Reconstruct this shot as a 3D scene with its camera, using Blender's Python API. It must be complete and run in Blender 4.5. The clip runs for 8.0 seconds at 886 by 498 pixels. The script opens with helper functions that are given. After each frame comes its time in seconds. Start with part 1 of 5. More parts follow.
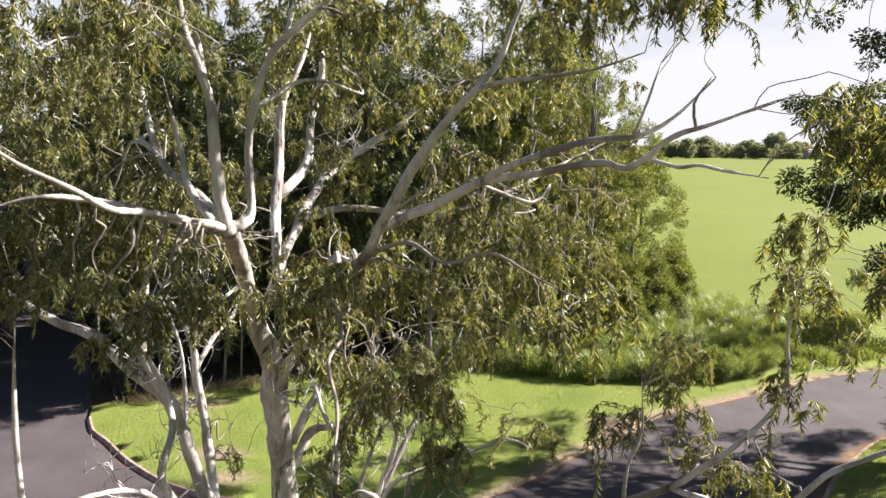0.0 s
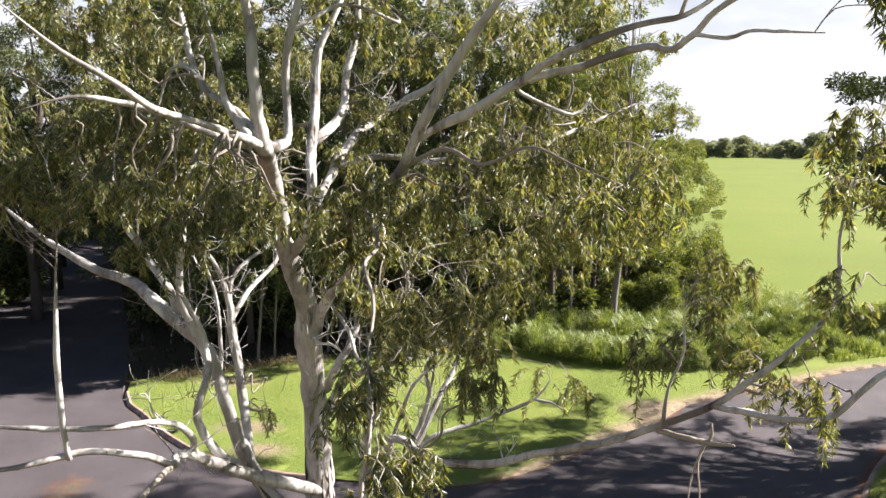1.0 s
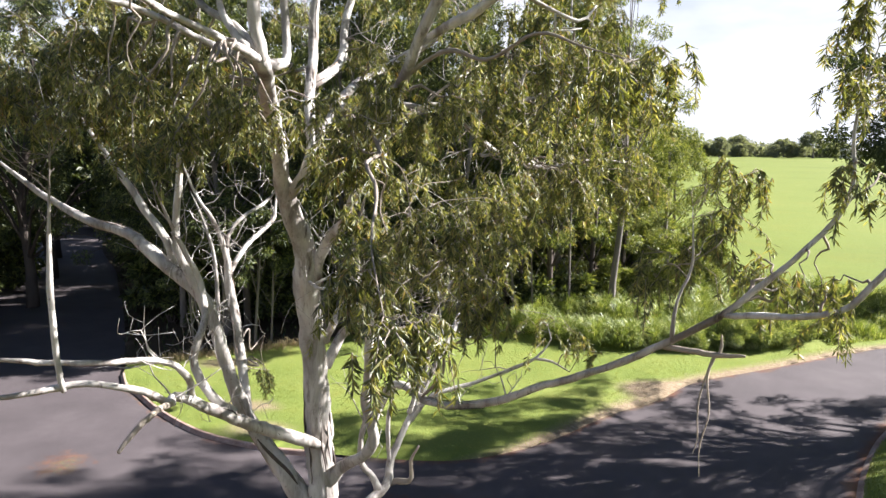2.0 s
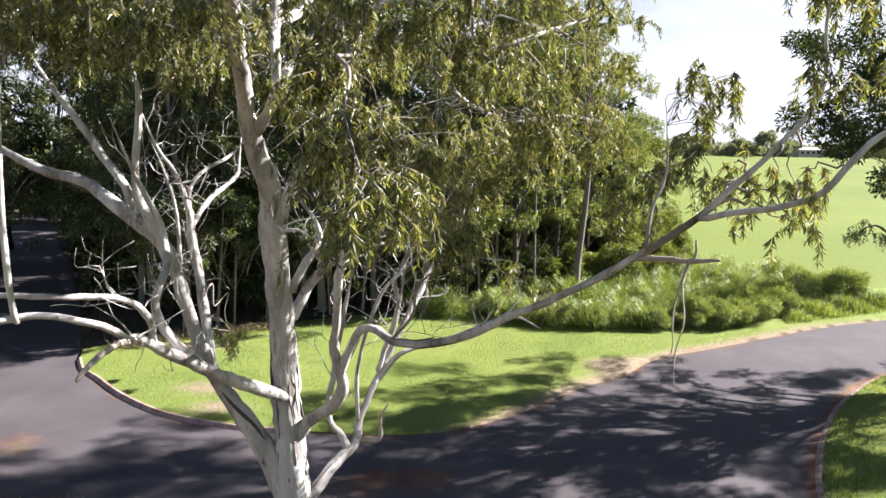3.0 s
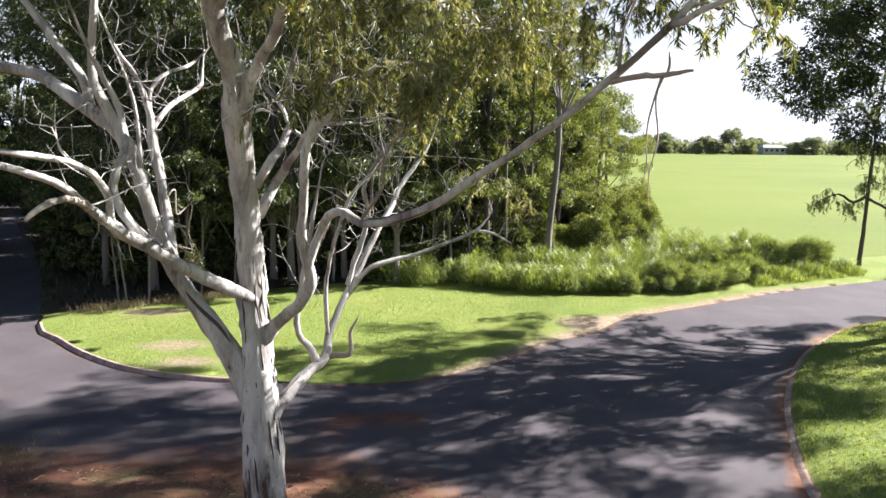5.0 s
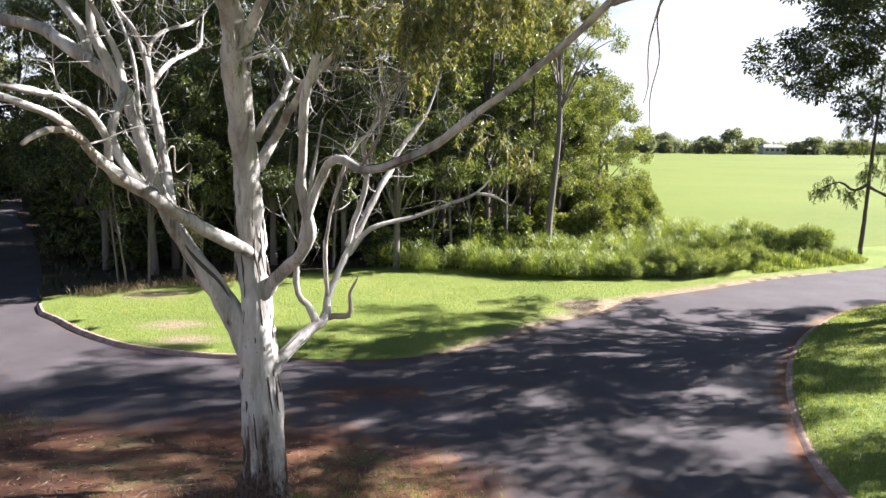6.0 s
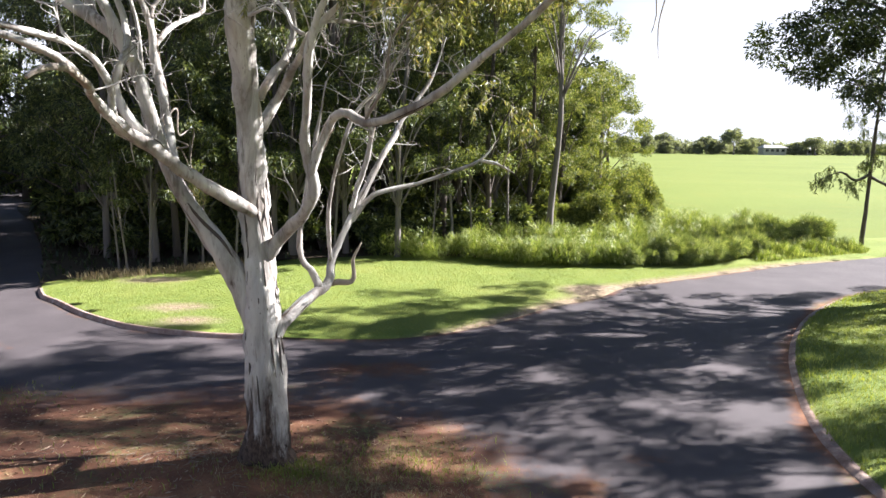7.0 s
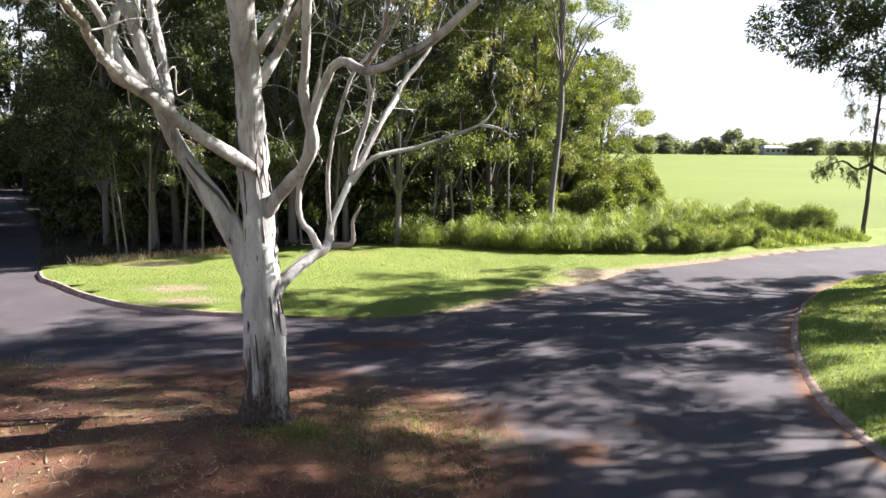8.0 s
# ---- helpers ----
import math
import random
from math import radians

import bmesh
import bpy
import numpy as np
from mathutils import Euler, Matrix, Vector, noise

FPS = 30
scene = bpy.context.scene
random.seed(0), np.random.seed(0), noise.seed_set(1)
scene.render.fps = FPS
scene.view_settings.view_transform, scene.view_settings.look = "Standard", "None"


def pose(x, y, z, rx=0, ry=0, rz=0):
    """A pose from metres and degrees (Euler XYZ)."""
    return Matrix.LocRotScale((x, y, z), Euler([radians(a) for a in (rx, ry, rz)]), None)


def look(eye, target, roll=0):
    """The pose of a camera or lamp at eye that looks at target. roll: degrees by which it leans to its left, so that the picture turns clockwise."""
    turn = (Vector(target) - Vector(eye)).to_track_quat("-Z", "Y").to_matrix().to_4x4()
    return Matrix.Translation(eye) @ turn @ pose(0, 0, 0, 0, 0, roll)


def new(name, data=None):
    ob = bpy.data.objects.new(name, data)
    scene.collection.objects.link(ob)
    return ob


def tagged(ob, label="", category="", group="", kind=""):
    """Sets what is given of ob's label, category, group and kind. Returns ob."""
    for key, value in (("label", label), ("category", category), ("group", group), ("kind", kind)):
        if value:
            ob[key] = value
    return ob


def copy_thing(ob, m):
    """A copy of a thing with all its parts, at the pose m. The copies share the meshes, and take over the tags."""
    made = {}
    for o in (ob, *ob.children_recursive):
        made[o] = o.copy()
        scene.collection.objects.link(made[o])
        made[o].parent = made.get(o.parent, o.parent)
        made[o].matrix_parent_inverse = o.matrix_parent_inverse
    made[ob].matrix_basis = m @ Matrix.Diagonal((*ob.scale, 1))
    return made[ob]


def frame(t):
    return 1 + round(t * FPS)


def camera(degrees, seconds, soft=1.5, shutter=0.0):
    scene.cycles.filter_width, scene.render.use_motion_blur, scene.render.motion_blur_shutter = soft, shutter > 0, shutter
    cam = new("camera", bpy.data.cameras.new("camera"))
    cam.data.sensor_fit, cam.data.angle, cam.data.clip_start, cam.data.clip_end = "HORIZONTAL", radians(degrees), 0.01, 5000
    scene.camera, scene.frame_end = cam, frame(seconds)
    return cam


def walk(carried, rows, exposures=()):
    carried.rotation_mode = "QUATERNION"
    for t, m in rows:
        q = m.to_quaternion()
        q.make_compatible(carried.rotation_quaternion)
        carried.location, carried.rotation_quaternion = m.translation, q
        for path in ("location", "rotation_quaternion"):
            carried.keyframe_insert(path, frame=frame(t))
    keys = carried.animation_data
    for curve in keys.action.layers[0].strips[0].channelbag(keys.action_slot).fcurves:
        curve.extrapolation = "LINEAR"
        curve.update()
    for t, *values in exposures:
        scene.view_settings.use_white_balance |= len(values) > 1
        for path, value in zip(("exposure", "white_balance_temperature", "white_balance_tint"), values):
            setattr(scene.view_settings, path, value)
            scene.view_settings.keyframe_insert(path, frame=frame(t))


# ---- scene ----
cam = camera(65.3, 8.0)
METRES, EYE, TILT, LEAN, TURN = 5.0, 9.0, -8.9, -0.6, 0.0
ROWS = [
    (0.0, 0.0, 0.0, 0.0, 0.0, 0.0, 0.0),
    (0.5, -0.0031, 0.0078, -0.0643, 2.0, -0.04, -0.29),
    (1.0, -0.0076, 0.0136, -0.1324, 2.61, 0.03, -0.45),
    (1.5, -0.0111, 0.0274, -0.1995, 2.53, 0.08, -0.42),
    (1.7, -0.0138, 0.0318, -0.2261, 2.43, 0.08, -0.38),
    (2.8, -0.0289, 0.056, -0.3727, 0.97, 0.07, -0.05),
    (3.0, -0.0316, 0.0604, -0.3993, -0.65, 0.06, 0.02),
    (3.1, -0.0317, 0.0626, -0.4127, -1.5, 0.05, 0.12),
    (3.3, -0.032, 0.067, -0.4396, -2.65, 0.05, 0.35),
    (3.5, -0.032, 0.0714, -0.4665, -2.94, 0.06, 0.44),
    (4.0, -0.0311, 0.0823, -0.5311, -2.96, 0.05, 0.48),
    (4.5, -0.0297, 0.089, -0.5967, -3.0, 0.08, 0.53),
    (6.0, -0.0284, 0.1025, -0.777, -2.96, 0.14, 0.48),
    (6.5, -0.0349, 0.1052, -0.8243, -2.97, 0.19, 0.49),
    (7.0, -0.039, 0.1094, -0.8786, -2.96, 0.23, 0.46),
    (7.5, -0.041, 0.1151, -0.9343, -2.93, 0.27, 0.46),
    (8.0, -0.0379, 0.1246, -0.9888, -2.91, 0.34, 0.49),
]
walk(cam, [(t, pose(0, 0, EYE, TILT, LEAN, TURN) @ pose(METRES * x, METRES * y, METRES * z, 90 + pitch, roll, yaw)) for t, x, y, z, yaw, pitch, roll in ROWS], [(0, 1.8, 6400, 16), (1.5, 2.03, 6200, 15), (4, 2.08, 5950, 15), (8, 2.23, 6000, 15)])


# light: a late sun from the right and a little ahead, and a clear sky
SUN_AZ, SUN_EL = radians(73.0), radians(33.0)  # from the +y axis towards +x
world = bpy.data.worlds.new("sky")
scene.world = world
world.use_nodes = True
wn = world.node_tree
sky = wn.nodes.new("ShaderNodeTexSky")
sky.sky_type, sky.sun_disc = "NISHITA", False
sky.sun_elevation, sky.sun_rotation = SUN_EL, 2 * math.pi - SUN_AZ
sky.air_density, sky.dust_density, sky.ozone_density = 1.0, 0.15, 1.0
wn.nodes["Background"].inputs["Strength"].default_value = 0.027
# thin bright cloud, thick towards the horizon and torn higher up
way_up = wn.nodes.new("ShaderNodeSeparateXYZ")
from_sky = wn.nodes.new("ShaderNodeTexCoord").outputs["Generated"]
wn.links.new(from_sky, way_up.inputs[0])
cloud = wn.nodes.new("ShaderNodeTexNoise")
cloud.inputs["Scale"].default_value, cloud.inputs["Detail"].default_value = 3.2, 5.0
spread_out = wn.nodes.new("ShaderNodeMapping")
spread_out.inputs["Scale"].default_value = (1.0, 1.0, 3.0)
wn.links.new(from_sky, spread_out.inputs["Vector"])
wn.links.new(spread_out.outputs["Vector"], cloud.inputs["Vector"])
height_in_sky = wn.nodes.new("ShaderNodeMapRange")
for key, value in (("From Min", 0.0), ("From Max", 0.4), ("To Min", 0.85), ("To Max", -0.12)):
    height_in_sky.inputs[key].default_value = value
wn.links.new(way_up.outputs["Z"], height_in_sky.inputs["Value"])
cover = wn.nodes.new("ShaderNodeMath")
cover.operation = "ADD"
wn.links.new(cloud.outputs["Fac"], cover.inputs[0])
wn.links.new(height_in_sky.outputs[0], cover.inputs[1])
veil = wn.nodes.new("ShaderNodeValToRGB")
veil.color_ramp.elements[0].position, veil.color_ramp.elements[1].position = 0.55, 1.0
wn.links.new(cover.outputs[0], veil.inputs["Fac"])
blend = wn.nodes.new("ShaderNodeMix")
blend.data_type = "RGBA"
blend.inputs[7].default_value = (10.2, 10.4, 10.7, 1)
wn.links.new(veil.outputs["Color"], blend.inputs[0])
wn.links.new(sky.outputs["Color"], blend.inputs[6])
wn.links.new(blend.outputs[2], wn.nodes["Background"].inputs["Color"])
sun = new("sun", bpy.data.lights.new("sun", "SUN"))
sun.data.energy, sun.data.angle, sun.data.color = 5.0, radians(0.53), (1.0, 0.95, 0.86)
SUN_WAY = Vector((math.sin(SUN_AZ) * math.cos(SUN_EL), math.cos(SUN_AZ) * math.cos(SUN_EL), math.sin(SUN_EL)))
sun.matrix_world = look(Vector((0, 0, 40)) + SUN_WAY * 60, (0, 0, 40))


# ---- materials ----
class Nodes:
    """A small writer of node materials."""

    def __init__(self, name):
        self.mat = bpy.data.materials.new(name)
        self.mat.use_nodes = True
        self.tree = self.mat.node_tree
        self.tree.nodes.clear()
        self.place = self.add("ShaderNodeNewGeometry").outputs["Position"]
        self.local = self.add("ShaderNodeTexCoord").outputs["Object"]

    def add(self, kind):
        return self.tree.nodes.new(kind)

    def put(self, socket, value):
        if hasattr(value, "is_linked"):
            self.tree.links.new(value, socket)
        elif isinstance(value, tuple) and len(value) == 3 and socket.type == "RGBA":
            socket.default_value = (*value, 1)
        else:
            socket.default_value = value

    def noise(self, scale, detail=4.0, rough=0.6, where=None, stretch=None, distort=0.0):
        where = where or self.place
        if stretch:
            m = self.add("ShaderNodeMapping")
            m.inputs["Scale"].default_value = stretch
            self.put(m.inputs["Vector"], where)
            where = m.outputs["Vector"]
        n = self.add("ShaderNodeTexNoise")
        self.put(n.inputs["Vector"], where)
        self.put(n.inputs["Scale"], scale)
        self.put(n.inputs["Detail"], detail)
        self.put(n.inputs["Roughness"], rough)
        self.put(n.inputs["Distortion"], distort)
        return n.outputs["Fac"]

    def ramp(self, value, stops):
        r = self.add("ShaderNodeValToRGB")
        self.put(r.inputs["Fac"], value)
        e = r.color_ramp.elements
        while len(e) < len(stops):
            e.new(0.5)
        for el, (at, colour) in zip(e, stops):
            el.position = at
            el.color = (*colour, 1) if isinstance(colour, tuple) else (colour, colour, colour, 1)
        return r.outputs["Color"]

    def mix(self, fac, a, b, kind="MIX"):
        n = self.add("ShaderNodeMix")
        n.data_type, n.blend_type = "RGBA", kind
        self.put(n.inputs[0], fac)
        self.put(n.inputs[6], a)
        self.put(n.inputs[7], b)
        return n.outputs[2]

    def math(self, op, a, b=0.5):
        n = self.add("ShaderNodeMath")
        n.operation, n.use_clamp = op, True
        self.put(n.inputs[0], a)
        self.put(n.inputs[1], b)
        return n.outputs[0]

    def bump(self, height, strength, distance):
        n = self.add("ShaderNodeBump")
        self.put(n.inputs["Height"], height)
        n.inputs["Strength"].default_value, n.inputs["Distance"].default_value = strength, distance
        return n.outputs["Normal"]

    def finish(self, colour, rough=0.9, normal=None, spec=0.3, metal=0.0):
        b = self.add("ShaderNodeBsdfPrincipled")
        self.put(b.inputs["Base Color"], colour)
        self.put(b.inputs["Roughness"], rough)
        b.inputs["Specular IOR Level"].default_value, b.inputs["Metallic"].default_value = spec, metal
        if normal:
            self.put(b.inputs["Normal"], normal)
        o = self.add("ShaderNodeOutputMaterial")
        self.tree.links.new(b.outputs[0], o.inputs[0])
        return self.mat

    def finish_leaf(self, colour, through_colour, share=0.4, rough=0.45, gloss=0.08):
        d, tr, g = self.add("ShaderNodeBsdfDiffuse"), self.add("ShaderNodeBsdfTranslucent"), self.add("ShaderNodeBsdfGlossy")
        self.put(d.inputs["Color"], colour)
        self.put(tr.inputs["Color"], through_colour)
        self.put(g.inputs["Color"], (0.9, 0.9, 0.85))
        self.put(g.inputs["Roughness"], rough)
        m1, m2 = self.add("ShaderNodeMixShader"), self.add("ShaderNodeMixShader")
        m1.inputs[0].default_value, m2.inputs[0].default_value = share, gloss
        o = self.add("ShaderNodeOutputMaterial")
        link = self.tree.links.new
        link(d.outputs[0], m1.inputs[1]), link(tr.outputs[0], m1.inputs[2])
        link(m1.outputs[0], m2.inputs[1]), link(g.outputs[0], m2.inputs[2]), link(m2.outputs[0], o.inputs[0])
        return self.mat

    def island(self):
        return self.add("ShaderNodeNewGeometry").outputs["Random Per Island"]

    def attribute(self, name):
        n = self.add("ShaderNodeAttribute")
        n.attribute_name = name
        return n.outputs["Fac"]


def leaf_material(name, stops, gloss=0.08, share=0.4, rough=0.45, glow=1.6):
    n = Nodes(name)
    c = n.ramp(n.island(), stops)
    c = n.mix(n.noise(0.9, 2), c, n.mix(1.0, c, (0.72, 0.74, 0.7), "MULTIPLY"))
    t = n.mix(1.0, c, (glow, glow * 0.95, glow * 0.35), "MULTIPLY")
    return n.finish_leaf(c, t, share, rough, gloss)


def gum_bark():
    n = Nodes("pale_gum_bark")
    long = (1.0, 1.0, 0.22)
    broad = n.noise(2.2, 5, 0.65, stretch=long, distort=0.6)
    c = n.ramp(broad, [(0.36, (0.19, 0.165, 0.148)), (0.45, (0.35, 0.322, 0.298)), (0.55, (0.51, 0.48, 0.45)), (0.7, (0.69, 0.665, 0.63))])
    streak = n.noise(9.0, 5, 0.7, stretch=(1.0, 1.0, 0.12))
    c = n.mix(n.ramp(streak, [(0.56, 0.0), (0.66, 0.75)]), c, (0.25, 0.21, 0.18))
    fleck = n.noise(26.0, 4, 0.65, stretch=(1.0, 1.0, 0.45))
    c = n.mix(n.ramp(fleck, [(0.63, 0.0), (0.72, 0.8)]), c, (0.12, 0.09, 0.075))
    tan = n.noise(4.5, 4, 0.6, stretch=(1.0, 1.0, 0.3))
    c = n.mix(n.ramp(tan, [(0.6, 0.0), (0.74, 0.3)]), c, (0.42, 0.29, 0.2))
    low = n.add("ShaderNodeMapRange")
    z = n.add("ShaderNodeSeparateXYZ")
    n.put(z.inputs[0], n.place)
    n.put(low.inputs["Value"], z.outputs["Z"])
    # old rough bark still holds round the foot and in torn strips above it, plus painted shade
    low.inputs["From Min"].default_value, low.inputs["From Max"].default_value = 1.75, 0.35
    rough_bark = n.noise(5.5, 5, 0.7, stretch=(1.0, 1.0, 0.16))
    bark_and_shade = n.math("ADD", rough_bark, n.math("MULTIPLY", n.math("POWER", low.outputs[0], 1.6), 0.4))
    n2 = n.ramp(bark_and_shade, [(0.58, 0.0), (0.72, 1.0)])
    # the rough bark's browns are deepened to stand for shade at the foot
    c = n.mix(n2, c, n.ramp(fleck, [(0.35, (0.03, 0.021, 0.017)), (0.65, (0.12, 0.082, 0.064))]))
    h = n.math("ADD", n.math("MULTIPLY", streak, 0.5), n.math("MULTIPLY", broad, 0.5))
    return n.finish(c, 0.8, n.bump(h, 0.8, 0.04), 0.2)


def dark_bark(name, a, b):
    n = Nodes(name)
    s = n.noise(6.0, 5, 0.7, stretch=(1.0, 1.0, 0.15))
    return n.finish(n.mix(n.noise(0.8, 3), n.ramp(s, [(0.3, a), (0.7, b)]), n.ramp(s, [(0.3, b), (0.75, a)])), 0.9, n.bump(s, 0.8, 0.03), 0.15)


def drive_material():
    """Worn asphalt that passes into bare red soil where the mesh says so."""
    n = Nodes("asphalt_and_red_soil")
    grit, patch = n.noise(170.0, 3, 0.7), n.noise(0.55, 5, 0.6)
    c = n.ramp(patch, [(0.3, (0.043, 0.034, 0.036)), (0.55, (0.066, 0.053, 0.056)), (0.75, (0.094, 0.078, 0.08))])
    c = n.mix(n.ramp(grit, [(0.35, 0.0), (0.75, 0.6)]), c, (0.155, 0.141, 0.145))
    c = n.mix(n.ramp(n.noise(1.3, 6, 0.7, stretch=(1, 0.35, 1)), [(0.6, 0.0), (0.75, 0.45)]), c, (0.055, 0.05, 0.052))
    earth = n.ramp(n.noise(0.8, 6, 0.65), [(0.3, (0.075, 0.034, 0.022)), (0.5, (0.165, 0.07, 0.038)), (0.68, (0.32, 0.155, 0.078))])
    litter = n.noise(34.0, 5, 0.75, distort=1.2)
    earth = n.mix(n.ramp(litter, [(0.53, 0.0), (0.66, 0.8)]), earth, (0.07, 0.045, 0.034))
    earth = n.mix(n.ramp(n.noise(60.0, 3, 0.7), [(0.63, 0.0), (0.72, 0.7)]), earth, (0.4, 0.31, 0.23))
    moss = n.math("MULTIPLY", n.ramp(n.noise(0.65, 5, 0.65), [(0.5, 0.0), (0.62, 1.0)]), n.ramp(n.noise(11, 4), [(0.4, 0.0), (0.6, 0.9)]))
    earth = n.mix(moss, earth, (0.13, 0.13, 0.05))
    soil = n.math("ADD", n.attribute("soil"), n.math("MULTIPLY", n.math("SUBTRACT", n.noise(0.9, 6, 0.65), 0.3), 0.9))
    soil = n.math("SUBTRACT", soil, n.math("MULTIPLY", n.noise(6.0, 5, 0.7), 0.45))
    mask = n.ramp(soil, [(0.3, 0.0), (0.62, 0.95)])
    c = n.mix(mask, c, earth)
    height = n.mix(mask, n.math("MULTIPLY", grit, 0.25), litter)
    return n.finish(c, n.ramp(mask, [(0.0, 0.8), (1.0, 0.95)]), n.bump(height, 0.7, 0.018), 0.25)


def turf(name, lo, mid, hi, scale=1.0, bare=0.0):
    n = Nodes(name)
    big, fine = n.noise(0.28 * scale, 5, 0.6), n.noise(38.0 * scale, 4, 0.7)
    c = n.ramp(big, [(0.3, lo), (0.5, mid), (0.72, hi)])
    c = n.mix(n.ramp(fine, [(0.35, 0.35), (0.65, 0.0)]), c, n.mix(1.0, c, (0.45, 0.5, 0.4), "MULTIPLY"))
    c = n.mix(n.ramp(n.noise(2.1 * scale, 4), [(0.5, 0.0), (0.75, 0.5)]), c, n.mix(1.0, c, (1.25, 1.02, 0.9), "MULTIPLY"))
    if bare:
        worn = n.math("ADD", n.attribute("worn"), n.math("SUBTRACT", n.noise(1.6, 6, 0.7), 0.55))
        c = n.mix(n.ramp(worn, [(0.3, 0.0), (0.7, bare)]), c, n.ramp(n.noise(9, 5, 0.7), [(0.3, (0.19, 0.125, 0.085)), (0.7, (0.38, 0.295, 0.21))]))
    return n.finish(c, 0.9, n.bump(fine, 0.9, 0.03), 0.15)


def concrete(name, pale):
    n = Nodes(name)
    a = n.noise(3.0, 6, 0.7)
    c = n.ramp(a, [(0.3, (0.17, 0.1, 0.075)), (0.5, (0.27, 0.18, 0.145)), (0.72, (0.42, 0.34, 0.29))])
    c = n.mix(1.0, c, (pale, pale * 1.03, pale * 1.05), "MULTIPLY")
    f = n.noise(90.0, 3)
    return n.finish(n.mix(n.ramp(f, [(0.4, 0.4), (0.7, 0.0)]), c, (0.09, 0.07, 0.06)), 0.9, n.bump(f, 0.5, 0.008), 0.2)


def plain(name, colour, rough=0.7, metal=0.0):
    n = Nodes(name)
    f = n.noise(5.0, 4)
    return n.finish(n.mix(n.ramp(f, [(0.35, 0.35), (0.65, 0.0)]), colour, n.mix(1.0, colour, (0.6, 0.58, 0.55), "MULTIPLY")), rough, None, 0.4, metal)


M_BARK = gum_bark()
M_DARK = dark_bark("dark_rough_bark", (0.045, 0.036, 0.032), (0.15, 0.125, 0.11))
M_GREY = dark_bark("grey_pole_bark", (0.1, 0.088, 0.082), (0.25, 0.222, 0.205))
M_TWIG = dark_bark("twig_bark", (0.16, 0.13, 0.11), (0.38, 0.33, 0.28))
M_DEAD = dark_bark("dead_wood", (0.2, 0.16, 0.13), (0.5, 0.43, 0.36))
M_STICK = dark_bark("fallen_stick", (0.1, 0.07, 0.05), (0.42, 0.34, 0.27))
M_DRIVE, M_CONC, M_PALE = drive_material(), concrete("soil_stained_concrete", 1.35), concrete("pale_worn_concrete", 1.7)
M_LAWN = turf("mown_lawn", (0.138, 0.184, 0.039), (0.188, 0.234, 0.053), (0.243, 0.27, 0.073), 1.0, 0.9)
M_FIELD = turf("field_grass", (0.124, 0.158, 0.027), (0.146, 0.182, 0.032), (0.168, 0.198, 0.039), 0.12)
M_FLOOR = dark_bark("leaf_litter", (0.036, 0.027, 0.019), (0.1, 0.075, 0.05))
M_GUMLEAF = leaf_material("gum_leaf", [(0.0, (0.034, 0.042, 0.016)), (0.35, (0.118, 0.137, 0.044)), (0.7, (0.24, 0.25, 0.084)), (0.95, (0.39, 0.36, 0.165)), (1.0, (0.3, 0.17, 0.07))], 0.06, 0.47)
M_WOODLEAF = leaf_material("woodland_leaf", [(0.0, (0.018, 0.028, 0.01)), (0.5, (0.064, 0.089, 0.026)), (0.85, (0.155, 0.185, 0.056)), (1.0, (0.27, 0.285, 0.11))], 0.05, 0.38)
# lighter than the woodland leaf: sunlight on the right-hand edge put into colour
M_SUNLEAF = leaf_material("sunlit_bush_leaf", [(0.0, (0.04, 0.06, 0.016)), (0.4, (0.12, 0.152, 0.042)), (0.8, (0.23, 0.26, 0.075)), (1.0, (0.36, 0.37, 0.15))], 0.045, 0.4)
# dark leaf: shade in the wood and backlight on crowns put into colour
M_SHADELEAF = leaf_material("shade_dark_leaf", [(0.0, (0.02, 0.031, 0.012)), (0.6, (0.045, 0.063, 0.022)), (1.0, (0.085, 0.105, 0.037))], 0.04, 0.25)
M_CANE = leaf_material("tall_grass_blade", [(0.0, (0.1, 0.15, 0.028)), (0.5, (0.22, 0.28, 0.065)), (0.85, (0.36, 0.4, 0.14)), (1.0, (0.48, 0.5, 0.27))], 0.04, 0.36, 0.45)
M_STRAP = leaf_material("strap_leaf", [(0.0, (0.08, 0.12, 0.032)), (0.5, (0.19, 0.245, 0.075)), (0.85, (0.34, 0.38, 0.16)), (1.0, (0.5, 0.52, 0.32))], 0.06, 0.36)
M_BLADE = leaf_material("lawn_blade", [(0.0, (0.16, 0.21, 0.038)), (0.6, (0.225, 0.27, 0.055)), (1.0, (0.31, 0.32, 0.1))], 0.04, 0.42)
# leaf paled towards blue-grey: the haze of distance painted into its colour
M_FARHAZE = leaf_material("distant_leaf_haze", [(0.0, (0.13, 0.15, 0.15)), (0.6, (0.19, 0.21, 0.2)), (1.0, (0.25, 0.27, 0.24))], 0.02, 0.5, 0.45, 1.5)
M_WHITE, M_ROOF, M_PANE = plain("white_wall_paint", (0.42, 0.42, 0.4)), plain("grey_roof_metal", (0.42, 0.41, 0.4), 0.5), plain("dark_pane", (0.03, 0.035, 0.04), 0.15)


# ---- mesh tools ----
def mesh_part(name, verts, faces, material, parent=None, label="", smooth=True):
    """One mesh object from arrays; under a parent where one is given."""
    me = bpy.data.meshes.new(name)
    me.from_pydata(np.asarray(verts, dtype=float).tolist(), [], faces if isinstance(faces, list) else faces.tolist())
    me.materials.append(material)
    if smooth:
        me.polygons.foreach_set("use_smooth", [True] * len(me.polygons))
    me.update()
    ob = new(name, me)
    if parent:
        ob.parent = parent
    if label:
        ob["label"] = label
    return ob


